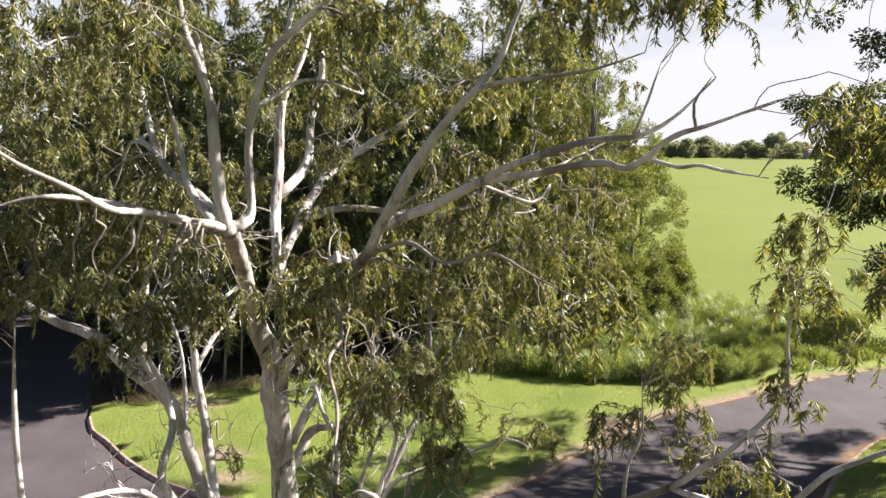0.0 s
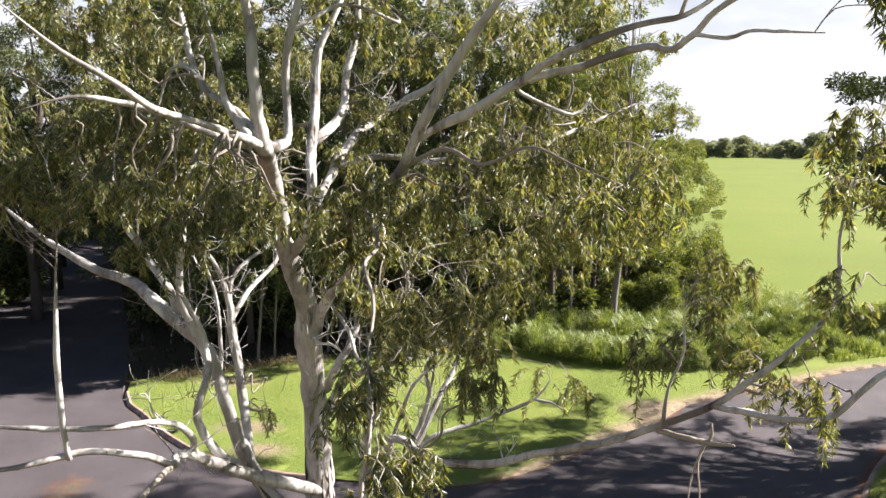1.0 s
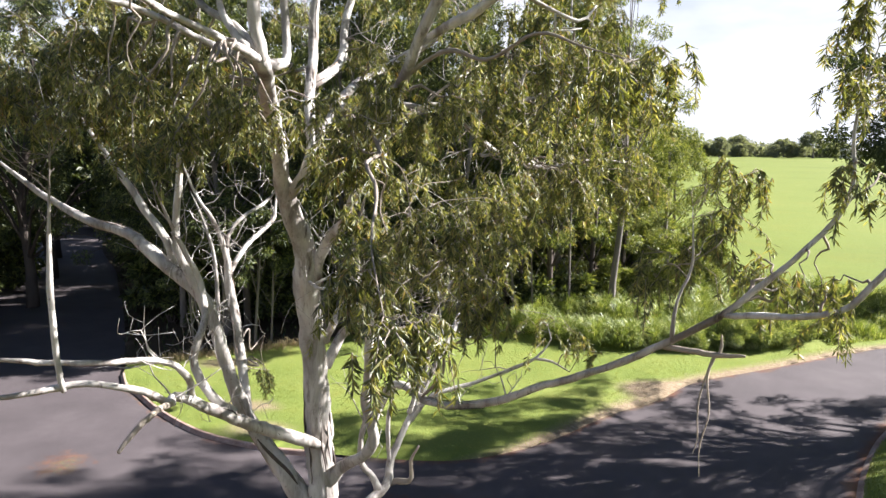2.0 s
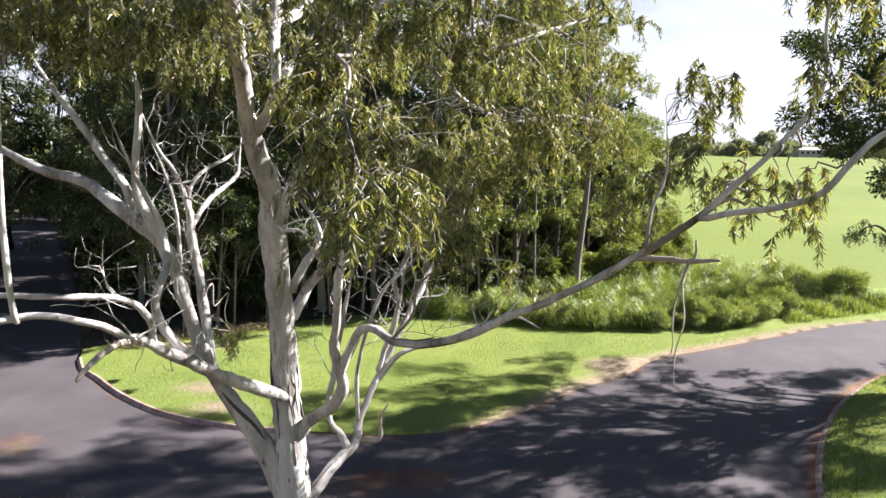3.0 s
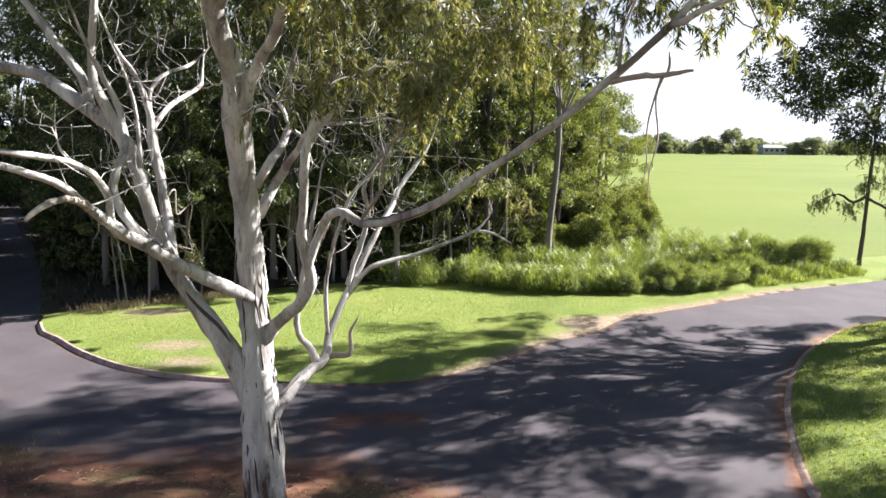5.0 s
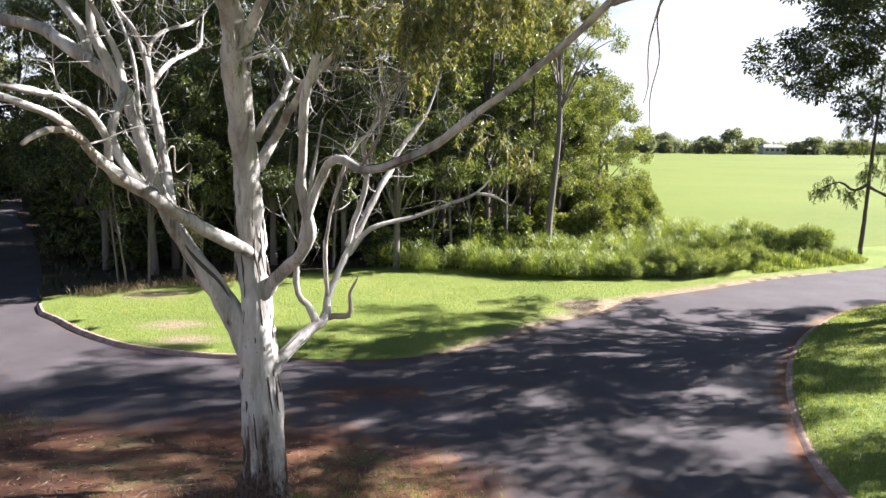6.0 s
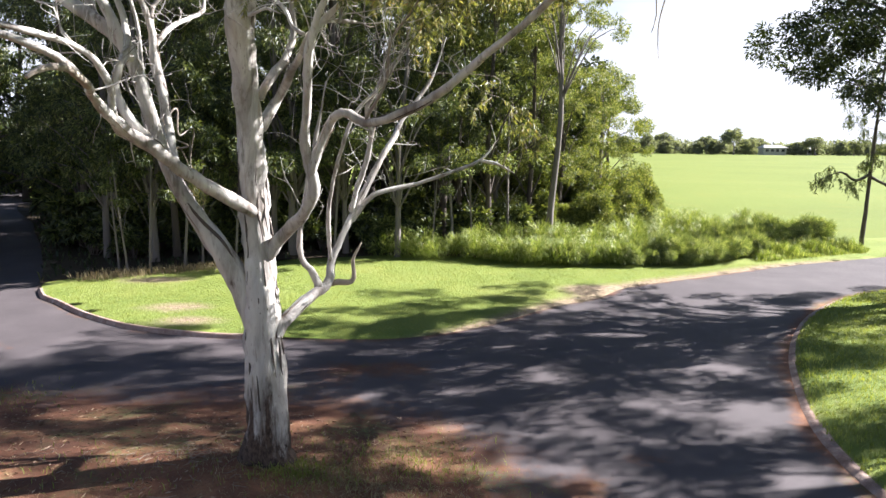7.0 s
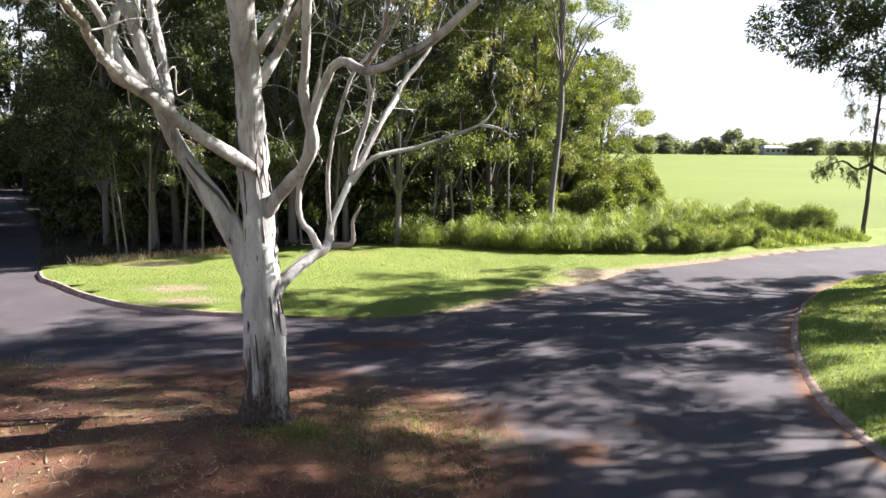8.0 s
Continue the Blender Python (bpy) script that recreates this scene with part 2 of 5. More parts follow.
def smooth_line(points, step):
    """A Catmull-Rom line through rows of any width, resampled about every step metres."""
    p = np.asarray(points, dtype=float)
    p = np.vstack([2 * p[0] - p[1], p, 2 * p[-1] - p[-2]])
    out = []
    for i in range(1, len(p) - 2):
        n = max(1, int(np.linalg.norm(p[i + 1, :3] - p[i, :3]) / step))
        for k in range(n):
            t = k / n
            a, b, c, d = p[i - 1], p[i], p[i + 1], p[i + 2]
            out.append(0.5 * (2 * b + (c - a) * t + (2 * a - 5 * b + 4 * c - d) * t * t + (3 * b - a - 3 * c + d) * t ** 3))
    out.append(p[-2])
    return np.array(out)


def tube(rows, sides=10, rough=0.08, seed=0):
    """Vertices and faces of a round limb along rows of x, y, z, radius."""
    rng = np.random.default_rng(seed)
    p, r = rows[:, :3], np.maximum(rows[:, 3], 0.003)
    n = len(p)
    way = np.gradient(p, axis=0)
    way /= np.linalg.norm(way, axis=1)[:, None] + 1e-9
    side = np.cross(way[0], (0.3, 0.9, 0.1))
    side /= np.linalg.norm(side)
    verts = np.zeros((n, sides, 3))
    bumps = 1 + rough * rng.standard_normal((n, sides))
    bumps = (bumps + np.roll(bumps, 1, 1) + np.roll(bumps, 1, 0) + np.roll(bumps, -1, 0)) / 4
    angles = np.arange(sides) * 2 * np.pi / sides
    for i in range(n):
        side = side - way[i] * np.dot(side, way[i])
        side /= np.linalg.norm(side) + 1e-9
        up = np.cross(way[i], side)
        verts[i] = p[i] + (np.outer(np.cos(angles), side) + np.outer(np.sin(angles), up)) * (r[i] * bumps[i])[:, None]
    v = np.vstack([verts.reshape(-1, 3), p[-1] + way[-1] * r[-1] * 0.6, p[0] - way[0] * r[0] * 0.6])
    a = np.arange((n - 1) * sides)
    nxt = (a // sides) * sides + (a + 1) % sides
    faces = np.stack([a, nxt, nxt + sides, a + sides], 1).tolist()
    last = (n - 1) * sides
    faces += [[last + k, last + (k + 1) % sides, n * sides] for k in range(sides)]
    faces += [[(k + 1) % sides, k, n * sides + 1] for k in range(sides)]
    return v, faces


def joined(pieces):
    """One pair of arrays from several."""
    vs, fs, at = [], [], 0
    for v, f in pieces:
        vs.append(v)
        fs += [[i + at for i in face] for face in f]
        at += len(v)
    return np.vstack(vs), fs


def leaves(base, way, length, width, rng, fold=0.25):
    """Lance-shaped leaves, two folded triangles pairs each, at rows of base, along rows of way."""
    n = len(base)
    way = way / (np.linalg.norm(way, axis=1)[:, None] + 1e-9)
    side = np.cross(way, rng.standard_normal((n, 3)))
    side /= np.linalg.norm(side, axis=1)[:, None] + 1e-9
    up = np.cross(way, side)
    length, width = np.broadcast_to(length, n)[:, None], np.broadcast_to(width, n)[:, None]
    mid = base + way * length * 0.42
    v = np.stack([base, mid + side * width / 2 + up * width * fold, base + way * length - up * length * 0.06, mid - side * width / 2 + up * width * fold], 1).reshape(-1, 3)
    i = np.arange(n) * 4
    f = np.vstack([np.stack([i, i + 1, i + 2], 1), np.stack([i, i + 2, i + 3], 1)])
    return v, f


def sdf(poly, x, y):
    """Signed distance to a closed outline, positive inside."""
    a = np.asarray(poly, dtype=float)
    b = np.roll(a, -1, 0)
    best, inside = np.full(x.shape, 1e9), np.zeros(x.shape, bool)
    for (ax, ay), (bx, by) in zip(a, b):
        dx, dy = bx - ax, by - ay
        t = np.clip(((x - ax) * dx + (y - ay) * dy) / (dx * dx + dy * dy + 1e-12), 0, 1)
        best = np.minimum(best, np.hypot(x - ax - t * dx, y - ay - t * dy))
        cross = (ay > y) != (by > y)
        inside ^= cross & (x < ax + (y - ay) * dx / (dy if abs(dy) > 1e-12 else 1e-12))
    return np.where(inside, best, -best)


def patch(name, poly, height, step, material, attribute="", amount=None):
    """A sheet of ground inside an outline, with a clean edge; height and amount are functions of x and y."""
    a = np.asarray(poly)
    gx = np.arange(a[:, 0].min() - step, a[:, 0].max() + 2 * step, step)
    gy = np.arange(a[:, 1].min() - step, a[:, 1].max() + 2 * step, step)
    x, y = np.meshgrid(gx, gy, indexing="ij")
    d = sdf(a, x, y)
    e = step * 0.05
    for _ in range(2):
        now = sdf(a, x, y)
        nx, ny = (sdf(a, x + e, y) - now) / e, (sdf(a, x, y + e) - now) / e
        near = (now < 0) & (now > -1.6 * step) | (now >= 0) & (now < 0.3 * step)
        x, y = np.where(near, x - now * nx, x), np.where(near, y - now * ny, y)
    keep = d > -1e-6
    cell = keep[:-1, :-1] | keep[1:, :-1] | keep[:-1, 1:] | keep[1:, 1:]
    ids = np.arange(x.size).reshape(x.shape)
    f = np.stack([ids[:-1, :-1][cell], ids[1:, :-1][cell], ids[1:, 1:][cell], ids[:-1, 1:][cell]], 1)
    used = np.unique(f)
    again = np.full(x.size, -1)
    again[used] = np.arange(len(used))
    px, py = x.ravel()[used], y.ravel()[used]
    ob = mesh_part(name, np.stack([px, py, height(px, py)], 1), again[f], material)
    if attribute:
        ob.data.attributes.new(attribute, "FLOAT", "POINT").data.foreach_set("value", np.asarray(amount(px, py), dtype=np.float32))
    return ob


def wave(x, y, scale, amount):
    return amount * (np.sin(x * scale + 1.3 * np.sin(y * scale * 0.7)) + np.sin(y * scale * 1.37 + 1.9 * np.sin(x * scale * 0.53 + 2)))


# ---- the ground ----
ISLAND_EDGE = smooth_line([(-11.3, 21.2), (-10.7, 20.2), (-10.0, 19.55), (-8.6, 18.1), (-6.9, 16.8), (-5.1, 16.1), (-3.9, 15.88), (-2.25, 15.78), (-0.4, 15.76), (0.97, 16.3), (2.2, 17.15), (4.05, 18.95), (5.7, 20.15), (7.3, 21.8), (10.5, 23.5), (14.85, 25.8), (20.3, 28.0), (30, 32.0), (45, 38.0)], 0.4)
RIGHT_EDGE = smooth_line([(45, 34.0), (30, 27.6), (20, 23.2), (15.2, 20.9), (13.3, 19.9), (11.2, 18.0), (9.6, 16.0), (8.3, 13.95), (7.25, 11.8), (6.65, 10.3), (6.4, 9.3), (6.25, 8.3), (6.2, 6.0), (6.5, 2.0), (7.0, -8.0)], 0.4)
BANK_EDGE = smooth_line([(-26, 14.0), (-13, 12.7), (-8.3, 12.3), (-6.6, 12.0), (-4.5, 11.95), (-3.2, 11.9), (-1.8, 11.6), (-0.6, 11.1), (0.5, 10.4), (1.1, 9.4), (1.3, 8.0), (1.3, 6.0), (1.1, 3.0), (1.2, -8.0)], 0.4)
ISLAND = ISLAND_EDGE.tolist() + [(45, 41), (32, 36.5), (22, 33.5), (16, 38), (12, 46), (10, 60), (-14, 60), (-27, 52), (-19.2, 36.5), (-15.6, 30.0), (-12.4, 24.0)]
RIGHT_LAWN = RIGHT_EDGE.tolist() + [(45, -8)]
BANK = BANK_EDGE.tolist() + [(-26, -8)]
ROAD = [(45, 38.4), (20.3, 28.4), (14.85, 26.2), (10, 24.0), (6, 21.2), (3, 18.6), (0, 17), (-4, 17), (-8, 19), (-10.5, 21.8), (-12.2, 25.5), (-15.4, 31), (-24, 47), (-40, 72), (-47, 69), (-33, 45), (-23, 28), (-18, 20), (-15.5, 13), (-10, 11.5), (-5, 11), (-1, 10), (0.4, 8), (0, 3), (0, -8), (7.5, -8), (7, 7), (8.5, 13), (12.5, 18.6), (16, 20.9), (30, 27.2), (45, 33.6)]
ISLAND_Z, RIGHT_Z = 0.09, 0.045


def bank_height(x, y):
    d = np.maximum(sdf(BANK, x, y), 0)
    t = np.clip(d / 3.9, 0, 1)
    return -0.006 + 0.49 * t * t * (3 - 2 * t) + wave(x, y, 2.3, 0.012) * np.minimum(d, 1)


def island_height(x, y):
    d = np.maximum(sdf(ISLAND, x, y), 0)
    flush = np.clip((x + 4.5) / 2.5, 0, 1) * np.exp(-d / 0.5)
    return ISLAND_Z * (1 - 0.95 * flush) + 0.05 * (1 - np.exp(-d / 2.0)) + wave(x, y, 0.7, 0.012) * (1 - np.exp(-d / 0.4))


def right_height(x, y):
    d = np.maximum(sdf(RIGHT_LAWN, x, y), 0)
    return RIGHT_Z + 0.085 * (1 - np.exp(-d / 0.16)) + 0.12 * (1 - np.exp(-d / 3.0)) + wave(x, y, 0.9, 0.012)


def road_soil(x, y):
    near = 0.6 * np.exp(-np.maximum(-sdf(BANK, x, y), 0) / 1.2)
    kerbs = np.exp(-np.maximum(-sdf(RIGHT_LAWN, x, y), 0) / 0.4) * 0.95 + np.exp(-np.maximum(-sdf(ISLAND, x, y), 0) / 0.3) * 0.6
    spots = sum(0.5 * np.exp(-(((x - a) / c) ** 2 + ((y - b) / d) ** 2)) for a, b, c, d in [(3.4, 9.3, 0.6, 0.3), (2.2, 8.4, 0.5, 0.4), (-0.6, 13.6, 1.8, 0.9), (-9.6, 15.2, 1.0, 0.9)])
    return np.clip(near + kerbs + spots, 0, 1.1)


def island_worn(x, y):
    edge = np.exp(-np.maximum(sdf(ISLAND, x, y), 0) / 0.5) * np.clip((x + 2) / 4, 0.25, 1) * np.clip((22 - x) / 8, 0, 1)
    spots = sum(0.75 * np.exp(-(((x - a) / c) ** 2 + ((y - b) / d) ** 2)) for a, b, c, d in [(-6.4, 18.6, 1.3, 0.6), (-8.2, 22.3, 1.6, 0.7), (-5.6, 17.2, 1.0, 0.5), (5.6, 21.0, 1.2, 0.7)])
    return np.clip(edge + spots, 0, 1)


def far_ground():
    """The one sheet of ground that reaches the horizon, finer near the middle."""
    ring = [8.0, 20, 40, 80, 150, 300, 600, 1200, 2600]
    sides = 48
    v, f = [(0, 30, -0.12)], []
    for r in ring:
        v += [(r * math.cos(k * 2 * math.pi / sides), 30 + r * math.sin(k * 2 * math.pi / sides), -0.12) for k in range(sides)]
    f += [[0, 1 + k, 1 + (k + 1) % sides] for k in range(sides)]
    for i in range(len(ring) - 1):
        a = 1 + i * sides
        f += [[a + k, a + sides + k, a + sides + (k + 1) % sides, a + (k + 1) % sides] for k in range(sides)]
    return tagged(mesh_part("ground", v, f, M_FIELD), "wide flat sunlit green grass field", "field", kind="structure")


far_ground()
road = tagged(patch("road", ROAD, lambda x, y: wave(x, y, 0.5, 0.004), 0.3, M_DRIVE, "soil", road_soil), "worn dark asphalt driveway with red soil washed over its edges", "road", kind="structure")
island = tagged(patch("lawn_island", ISLAND, island_height, 0.4, M_LAWN, "worn", island_worn), "mown green lawn with bare worn patches beside the road", "lawn", kind="structure")
right_lawn = tagged(patch("lawn_verge", RIGHT_LAWN, right_height, 0.4, M_LAWN, "worn", lambda x, y: 0.45 * np.exp(-np.maximum(sdf(RIGHT_LAWN, x, y), 0) / 0.2)), "lush green lawn verge behind a kerb, dappled with shade", "lawn", kind="structure")
bank = tagged(patch("soil_bank", BANK, bank_height, 0.25, M_DRIVE, "soil", lambda x, y: np.minimum(0.62 + 0.4 * np.maximum(sdf(BANK, x, y), 0), 1.5)), "bare red soil bank with leaf litter round the gum tree", "soil", kind="structure")
WOOD_FLOOR = [(-11.75, 21.9), (-11.0, 22.6), (-9.6, 23.4), (-8.2, 24.2), (-6.2, 25.1), (-3.5, 26.5), (-0.5, 27.3), (3, 26.6), (6, 28), (8, 34), (9, 48), (5, 58), (-14, 58), (-27.2, 52), (-19.5, 36.7), (-15.9, 30.2), (-12.7, 24.1)]
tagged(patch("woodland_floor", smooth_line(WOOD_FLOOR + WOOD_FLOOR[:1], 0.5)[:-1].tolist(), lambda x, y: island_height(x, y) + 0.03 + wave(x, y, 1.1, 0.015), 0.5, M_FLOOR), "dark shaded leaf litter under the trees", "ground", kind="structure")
LEFT_FLOOR = [(-15.5, 13), (-18, 20), (-23, 28), (-33, 45), (-47, 69), (-75, 69), (-75, 0), (-26, 0), (-20, 13)]
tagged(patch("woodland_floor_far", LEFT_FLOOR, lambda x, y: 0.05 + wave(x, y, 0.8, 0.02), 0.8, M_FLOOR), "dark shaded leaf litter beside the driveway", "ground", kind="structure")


def kerb(name, line, width, top, inward, material):
    """A concrete kerb along a line: a stepped section with a rounded front."""
    p = np.asarray(line)[:, :2]
    way = np.gradient(p, axis=0)
    way /= np.linalg.norm(way, axis=1)[:, None]
    side = np.stack([-way[:, 1], way[:, 0]], 1) * inward
    section = [(-width * 1.3, -0.02), (-width * 0.95, top * 0.22), (-width * 0.5, top * 0.8), (-width * 0.25, top), (width * 0.5, top), (width * 0.55, -0.05)]
    v = np.concatenate([np.concatenate([p + side * s, np.full((len(p), 1), z)], 1) for s, z in section])
    n = len(p)
    f = [[j * n + i, j * n + i + 1, (j + 1) * n + i + 1, (j + 1) * n + i] for j in range(len(section) - 1) for i in range(n - 1)]
    return tagged(mesh_part(name, v, f, material, smooth=False), "low stained concrete kerb along the grass edge", "kerb", kind="structure")


left_part = np.array([p for p in ISLAND_EDGE.tolist() if p[0] < -3.2])
kerb("kerb_island", left_part, 0.085, 0.1, 1, M_PALE)
kerb("kerb_verge", RIGHT_EDGE, 0.12, 0.05, 1, M_CONC)


# ---- the gum tree ----
GROWN = {}


def limb(name, rows, parent, sides=10, step=0.14, material=None, rough=0.17):
    rows = smooth_line(rows, step)
    if name in ("limb", "branch") and parent.name == "gum_tree":
        rows[:, 3] *= 1 - 0.2 * np.clip(np.hypot(rows[:, 0], rows[:, 1]) / 0.9, 0, 1)
    if name in ("limb", "branch"):
        rows[:, 3] *= np.interp(np.linspace(0, 1, len(rows)), [0, 0.72, 1], [1, 1, 0.4])
    bend = np.random.default_rng(len(rows) + 5).normal(0, 1, (len(rows) + 4, 3))
    bend = (bend[:-4] + bend[1:-3] + bend[2:-2] + bend[3:-1] + bend[4:]) / 5
    rows[1:-1, :3] += bend[1:-1] * np.minimum(rows[1:-1, 3:4] * 0.45, 0.022)
    swell = np.random.default_rng(len(rows)).normal(0, 0.035, len(rows) + 4)
    rows[:, 3] *= 1 + (swell[:-4] + swell[1:-3] + swell[2:-2] + swell[3:-1] + swell[4:]) * 0.45
    if material not in (M_DEAD, M_DARK) or parent.name != "gum_tree":
        GROWN.setdefault(parent.name, []).append(rows)
    v, f = tube(rows, sides, rough, len(rows) * 7 + sides)
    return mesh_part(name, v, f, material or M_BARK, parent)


gum = tagged(new("gum_tree"), "tall spreading gum tree with pale peeling bark and drooping olive leaves", "tree")
gum.location = (-2.0, 8.65, 0.42)
AT = Vector(gum.location)


def own(rows):
    """Rows of places as rows about the tree's foot."""
    return [(x - AT.x, y - AT.y, z - AT.z, r) for x, y, z, r in rows]


def bough(name, rows, sides=10, step=0.14, material=None):
    return limb(name, own(rows), gum, sides, step, material)


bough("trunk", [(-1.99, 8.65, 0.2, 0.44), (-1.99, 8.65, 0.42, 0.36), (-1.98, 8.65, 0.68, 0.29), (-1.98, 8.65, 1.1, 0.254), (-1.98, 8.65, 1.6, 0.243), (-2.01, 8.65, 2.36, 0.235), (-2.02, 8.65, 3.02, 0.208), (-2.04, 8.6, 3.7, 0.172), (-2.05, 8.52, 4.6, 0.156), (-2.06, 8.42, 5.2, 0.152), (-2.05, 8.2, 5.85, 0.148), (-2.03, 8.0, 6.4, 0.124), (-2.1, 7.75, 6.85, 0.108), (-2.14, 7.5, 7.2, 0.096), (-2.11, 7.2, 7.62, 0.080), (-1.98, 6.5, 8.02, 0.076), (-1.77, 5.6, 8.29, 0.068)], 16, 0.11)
bough("limb", [(-1.98, 8.2, 5.9, 0.085), (-1.85, 8.0, 6.3, 0.08), (-1.64, 7.75, 6.58, 0.075), (-1.42, 7.35, 6.8, 0.07), (-1.28, 7.0, 7.05, 0.066), (-1.11, 6.75, 7.36, 0.062), (-0.86, 6.0, 7.75, 0.06), (-0.57, 5.2, 8.13, 0.054), (-0.37, 4.9, 8.53, 0.048), (-0.16, 4.75, 8.88, 0.045), (0.03, 4.6, 9.14, 0.04), (0.23, 4.45, 9.33, 0.034), (0.56, 4.3, 9.38, 0.027), (0.85, 4.1, 9.41, 0.02), (1.1, 3.9, 9.49, 0.013)], 10)
bough("branch", [(0.18, 4.5, 9.29, 0.028), (0.34, 4.5, 9.48, 0.024), (0.42, 4.5, 9.71, 0.019), (0.6, 4.6, 10.1, 0.01)], 8, 0.08)
bough("limb", [(-0.48, 5.05, 8.32, 0.028), (-0.36, 5.03, 8.4, 0.036), (-0.22, 5.0, 8.47, 0.042), (-0.04, 4.9, 8.55, 0.042), (0.22, 4.7, 8.72, 0.037), (0.55, 4.4, 8.9, 0.03), (0.89, 4.2, 9.01, 0.026), (1.11, 4.0, 9.04, 0.022), (1.26, 3.85, 9.14, 0.018), (1.42, 3.7, 9.34, 0.012)], 8, 0.07)
bough("branch", [(0.24, 4.7, 8.72, 0.034), (0.54, 4.5, 8.79, 0.032), (0.75, 4.3, 8.85, 0.029), (0.94, 4.1, 8.88, 0.028), (1.05, 4.0, 8.85, 0.025), (1.14, 3.85, 8.92, 0.022), (1.23, 3.7, 9.04, 0.02), (1.4, 3.5, 9.12, 0.016), (1.55, 3.3, 9.2, 0.01)], 8, 0.05)
bough("branch", [(1.14, 3.85, 8.91, 0.015), (1.25, 3.7, 8.87, 0.014), (1.31, 3.58, 8.89, 0.012), (1.38, 3.45, 8.87, 0.011), (1.55, 3.3, 8.84, 0.007)], 7, 0.04)
bough("branch", [(1.09, 4.0, 9.04, 0.013), (1.13, 3.9, 9.23, 0.011), (1.19, 3.9, 9.43, 0.008)], 6, 0.06)
bough("branch", [(1.3, 3.6, 9.07, 0.011), (1.28, 3.6, 9.2, 0.009), (1.36, 3.6, 9.33, 0.006)], 6, 0.05)
bough("branch", [(-1.85, 5.55, 8.27, 0.04), (-2.15, 5.2, 8.42, 0.034), (-2.43, 4.9, 8.55, 0.028), (-2.7, 4.6, 8.6, 0.02), (-3.0, 4.4, 8.5, 0.01)], 7, 0.08)
bough("branch", [(-0.95, 9.9, 3.6, 0.05), (-0.78, 9.8, 4.13, 0.05), (-0.65, 9.7, 4.65, 0.049), (-0.68, 9.6, 5.08, 0.042), (-0.37, 9.6, 5.55, 0.04), (-0.13, 9.6, 5.91, 0.034), (0.18, 9.6, 6.42, 0.02)], 7, 0.08)
bough("branch", [(-1.23, 9.7, 2.9, 0.042), (-1.22, 9.5, 3.7, 0.038), (-1.05, 9.3, 4.42, 0.034), (-0.81, 9.2, 4.99, 0.03), (-0.43, 9.2, 5.37, 0.026), (-0.17, 9.2, 5.87, 0.018)], 7, 0.08)
bough("branch", [(-0.76, 9.8, 4.1, 0.028), (-0.61, 9.8, 4.8, 0.026), (-0.53, 9.8, 5.45, 0.02), (-0.37, 9.8, 6.01, 0.012)], 6, 0.08)
bough("branch", [(-1.14, 7.35, 5.65, 0.04), (-1.01, 7.4, 5.83, 0.034), (-0.8, 7.5, 5.85, 0.028), (-0.6, 7.7, 5.86, 0.02)], 7, 0.06)
bough("branch", [(-0.86, 7.48, 5.84, 0.022), (-0.82, 7.5, 6.09, 0.017), (-0.88, 7.5, 6.46, 0.01)], 6, 0.06)
bough("branch", [(-1.24, 7.55, 5.72, 0.028), (-1.4, 7.8, 5.85, 0.026), (-1.52, 8.0, 6.05, 0.025), (-1.8, 8.3, 6.3, 0.025), (-1.97, 8.3, 6.42, 0.026)], 7, 0.06)
bough("branch", [(-2.05, 8.1, 5.99, 0.03), (-1.83, 7.8, 5.96, 0.024), (-1.65, 7.65, 5.99, 0.02), (-1.47, 7.5, 5.91, 0.014)], 7, 0.06)
bough("branch", [(-3.35, 8.9, 4.5, 0.036), (-3.49, 9.0, 4.85, 0.036), (-3.55, 9.2, 5.51, 0.034), (-3.62, 9.3, 6.09, 0.03), (-3.74, 9.3, 6.52, 0.028), (-3.91, 9.3, 6.95, 0.018)], 7, 0.1)
bough("limb", [(-2.05, 8.65, 1.9, 0.141), (-2.12, 8.63, 2.36, 0.150), (-2.27, 8.6, 2.81, 0.154), (-2.54, 8.55, 3.33, 0.144), (-2.8, 8.5, 3.79, 0.129), (-2.99, 8.42, 4.21, 0.115), (-3.14, 8.4, 4.76, 0.104), (-3.32, 8.4, 5.36, 0.099), (-3.5, 8.4, 5.71, 0.096), (-3.98, 8.5, 6.1, 0.095), (-4.54, 8.8, 6.4, 0.088), (-5.15, 9.0, 6.55, 0.079), (-5.7, 9.2, 6.75, 0.067), (-6.5, 9.4, 7.2, 0.050), (-7.3, 9.5, 7.9, 0.029)], 14, 0.12)
bough("limb", [(-3.38, 8.37, 5.5, 0.1), (-3.56, 8.3, 6.0, 0.082), (-3.68, 8.3, 6.3, 0.07), (-3.69, 8.3, 6.67, 0.058), (-3.6, 8.2, 7.16, 0.05), (-3.58, 8.2, 7.5, 0.04), (-3.7, 8.1, 8.1, 0.028)], 10)
bough("limb", [(-3.8, 8.48, 5.95, 0.075), (-3.92, 8.5, 6.4, 0.062), (-4.21, 8.6, 6.74, 0.058), (-4.55, 8.7, 7.2, 0.053), (-4.84, 8.8, 7.53, 0.046), (-5.2, 8.8, 8.1, 0.03)], 9)
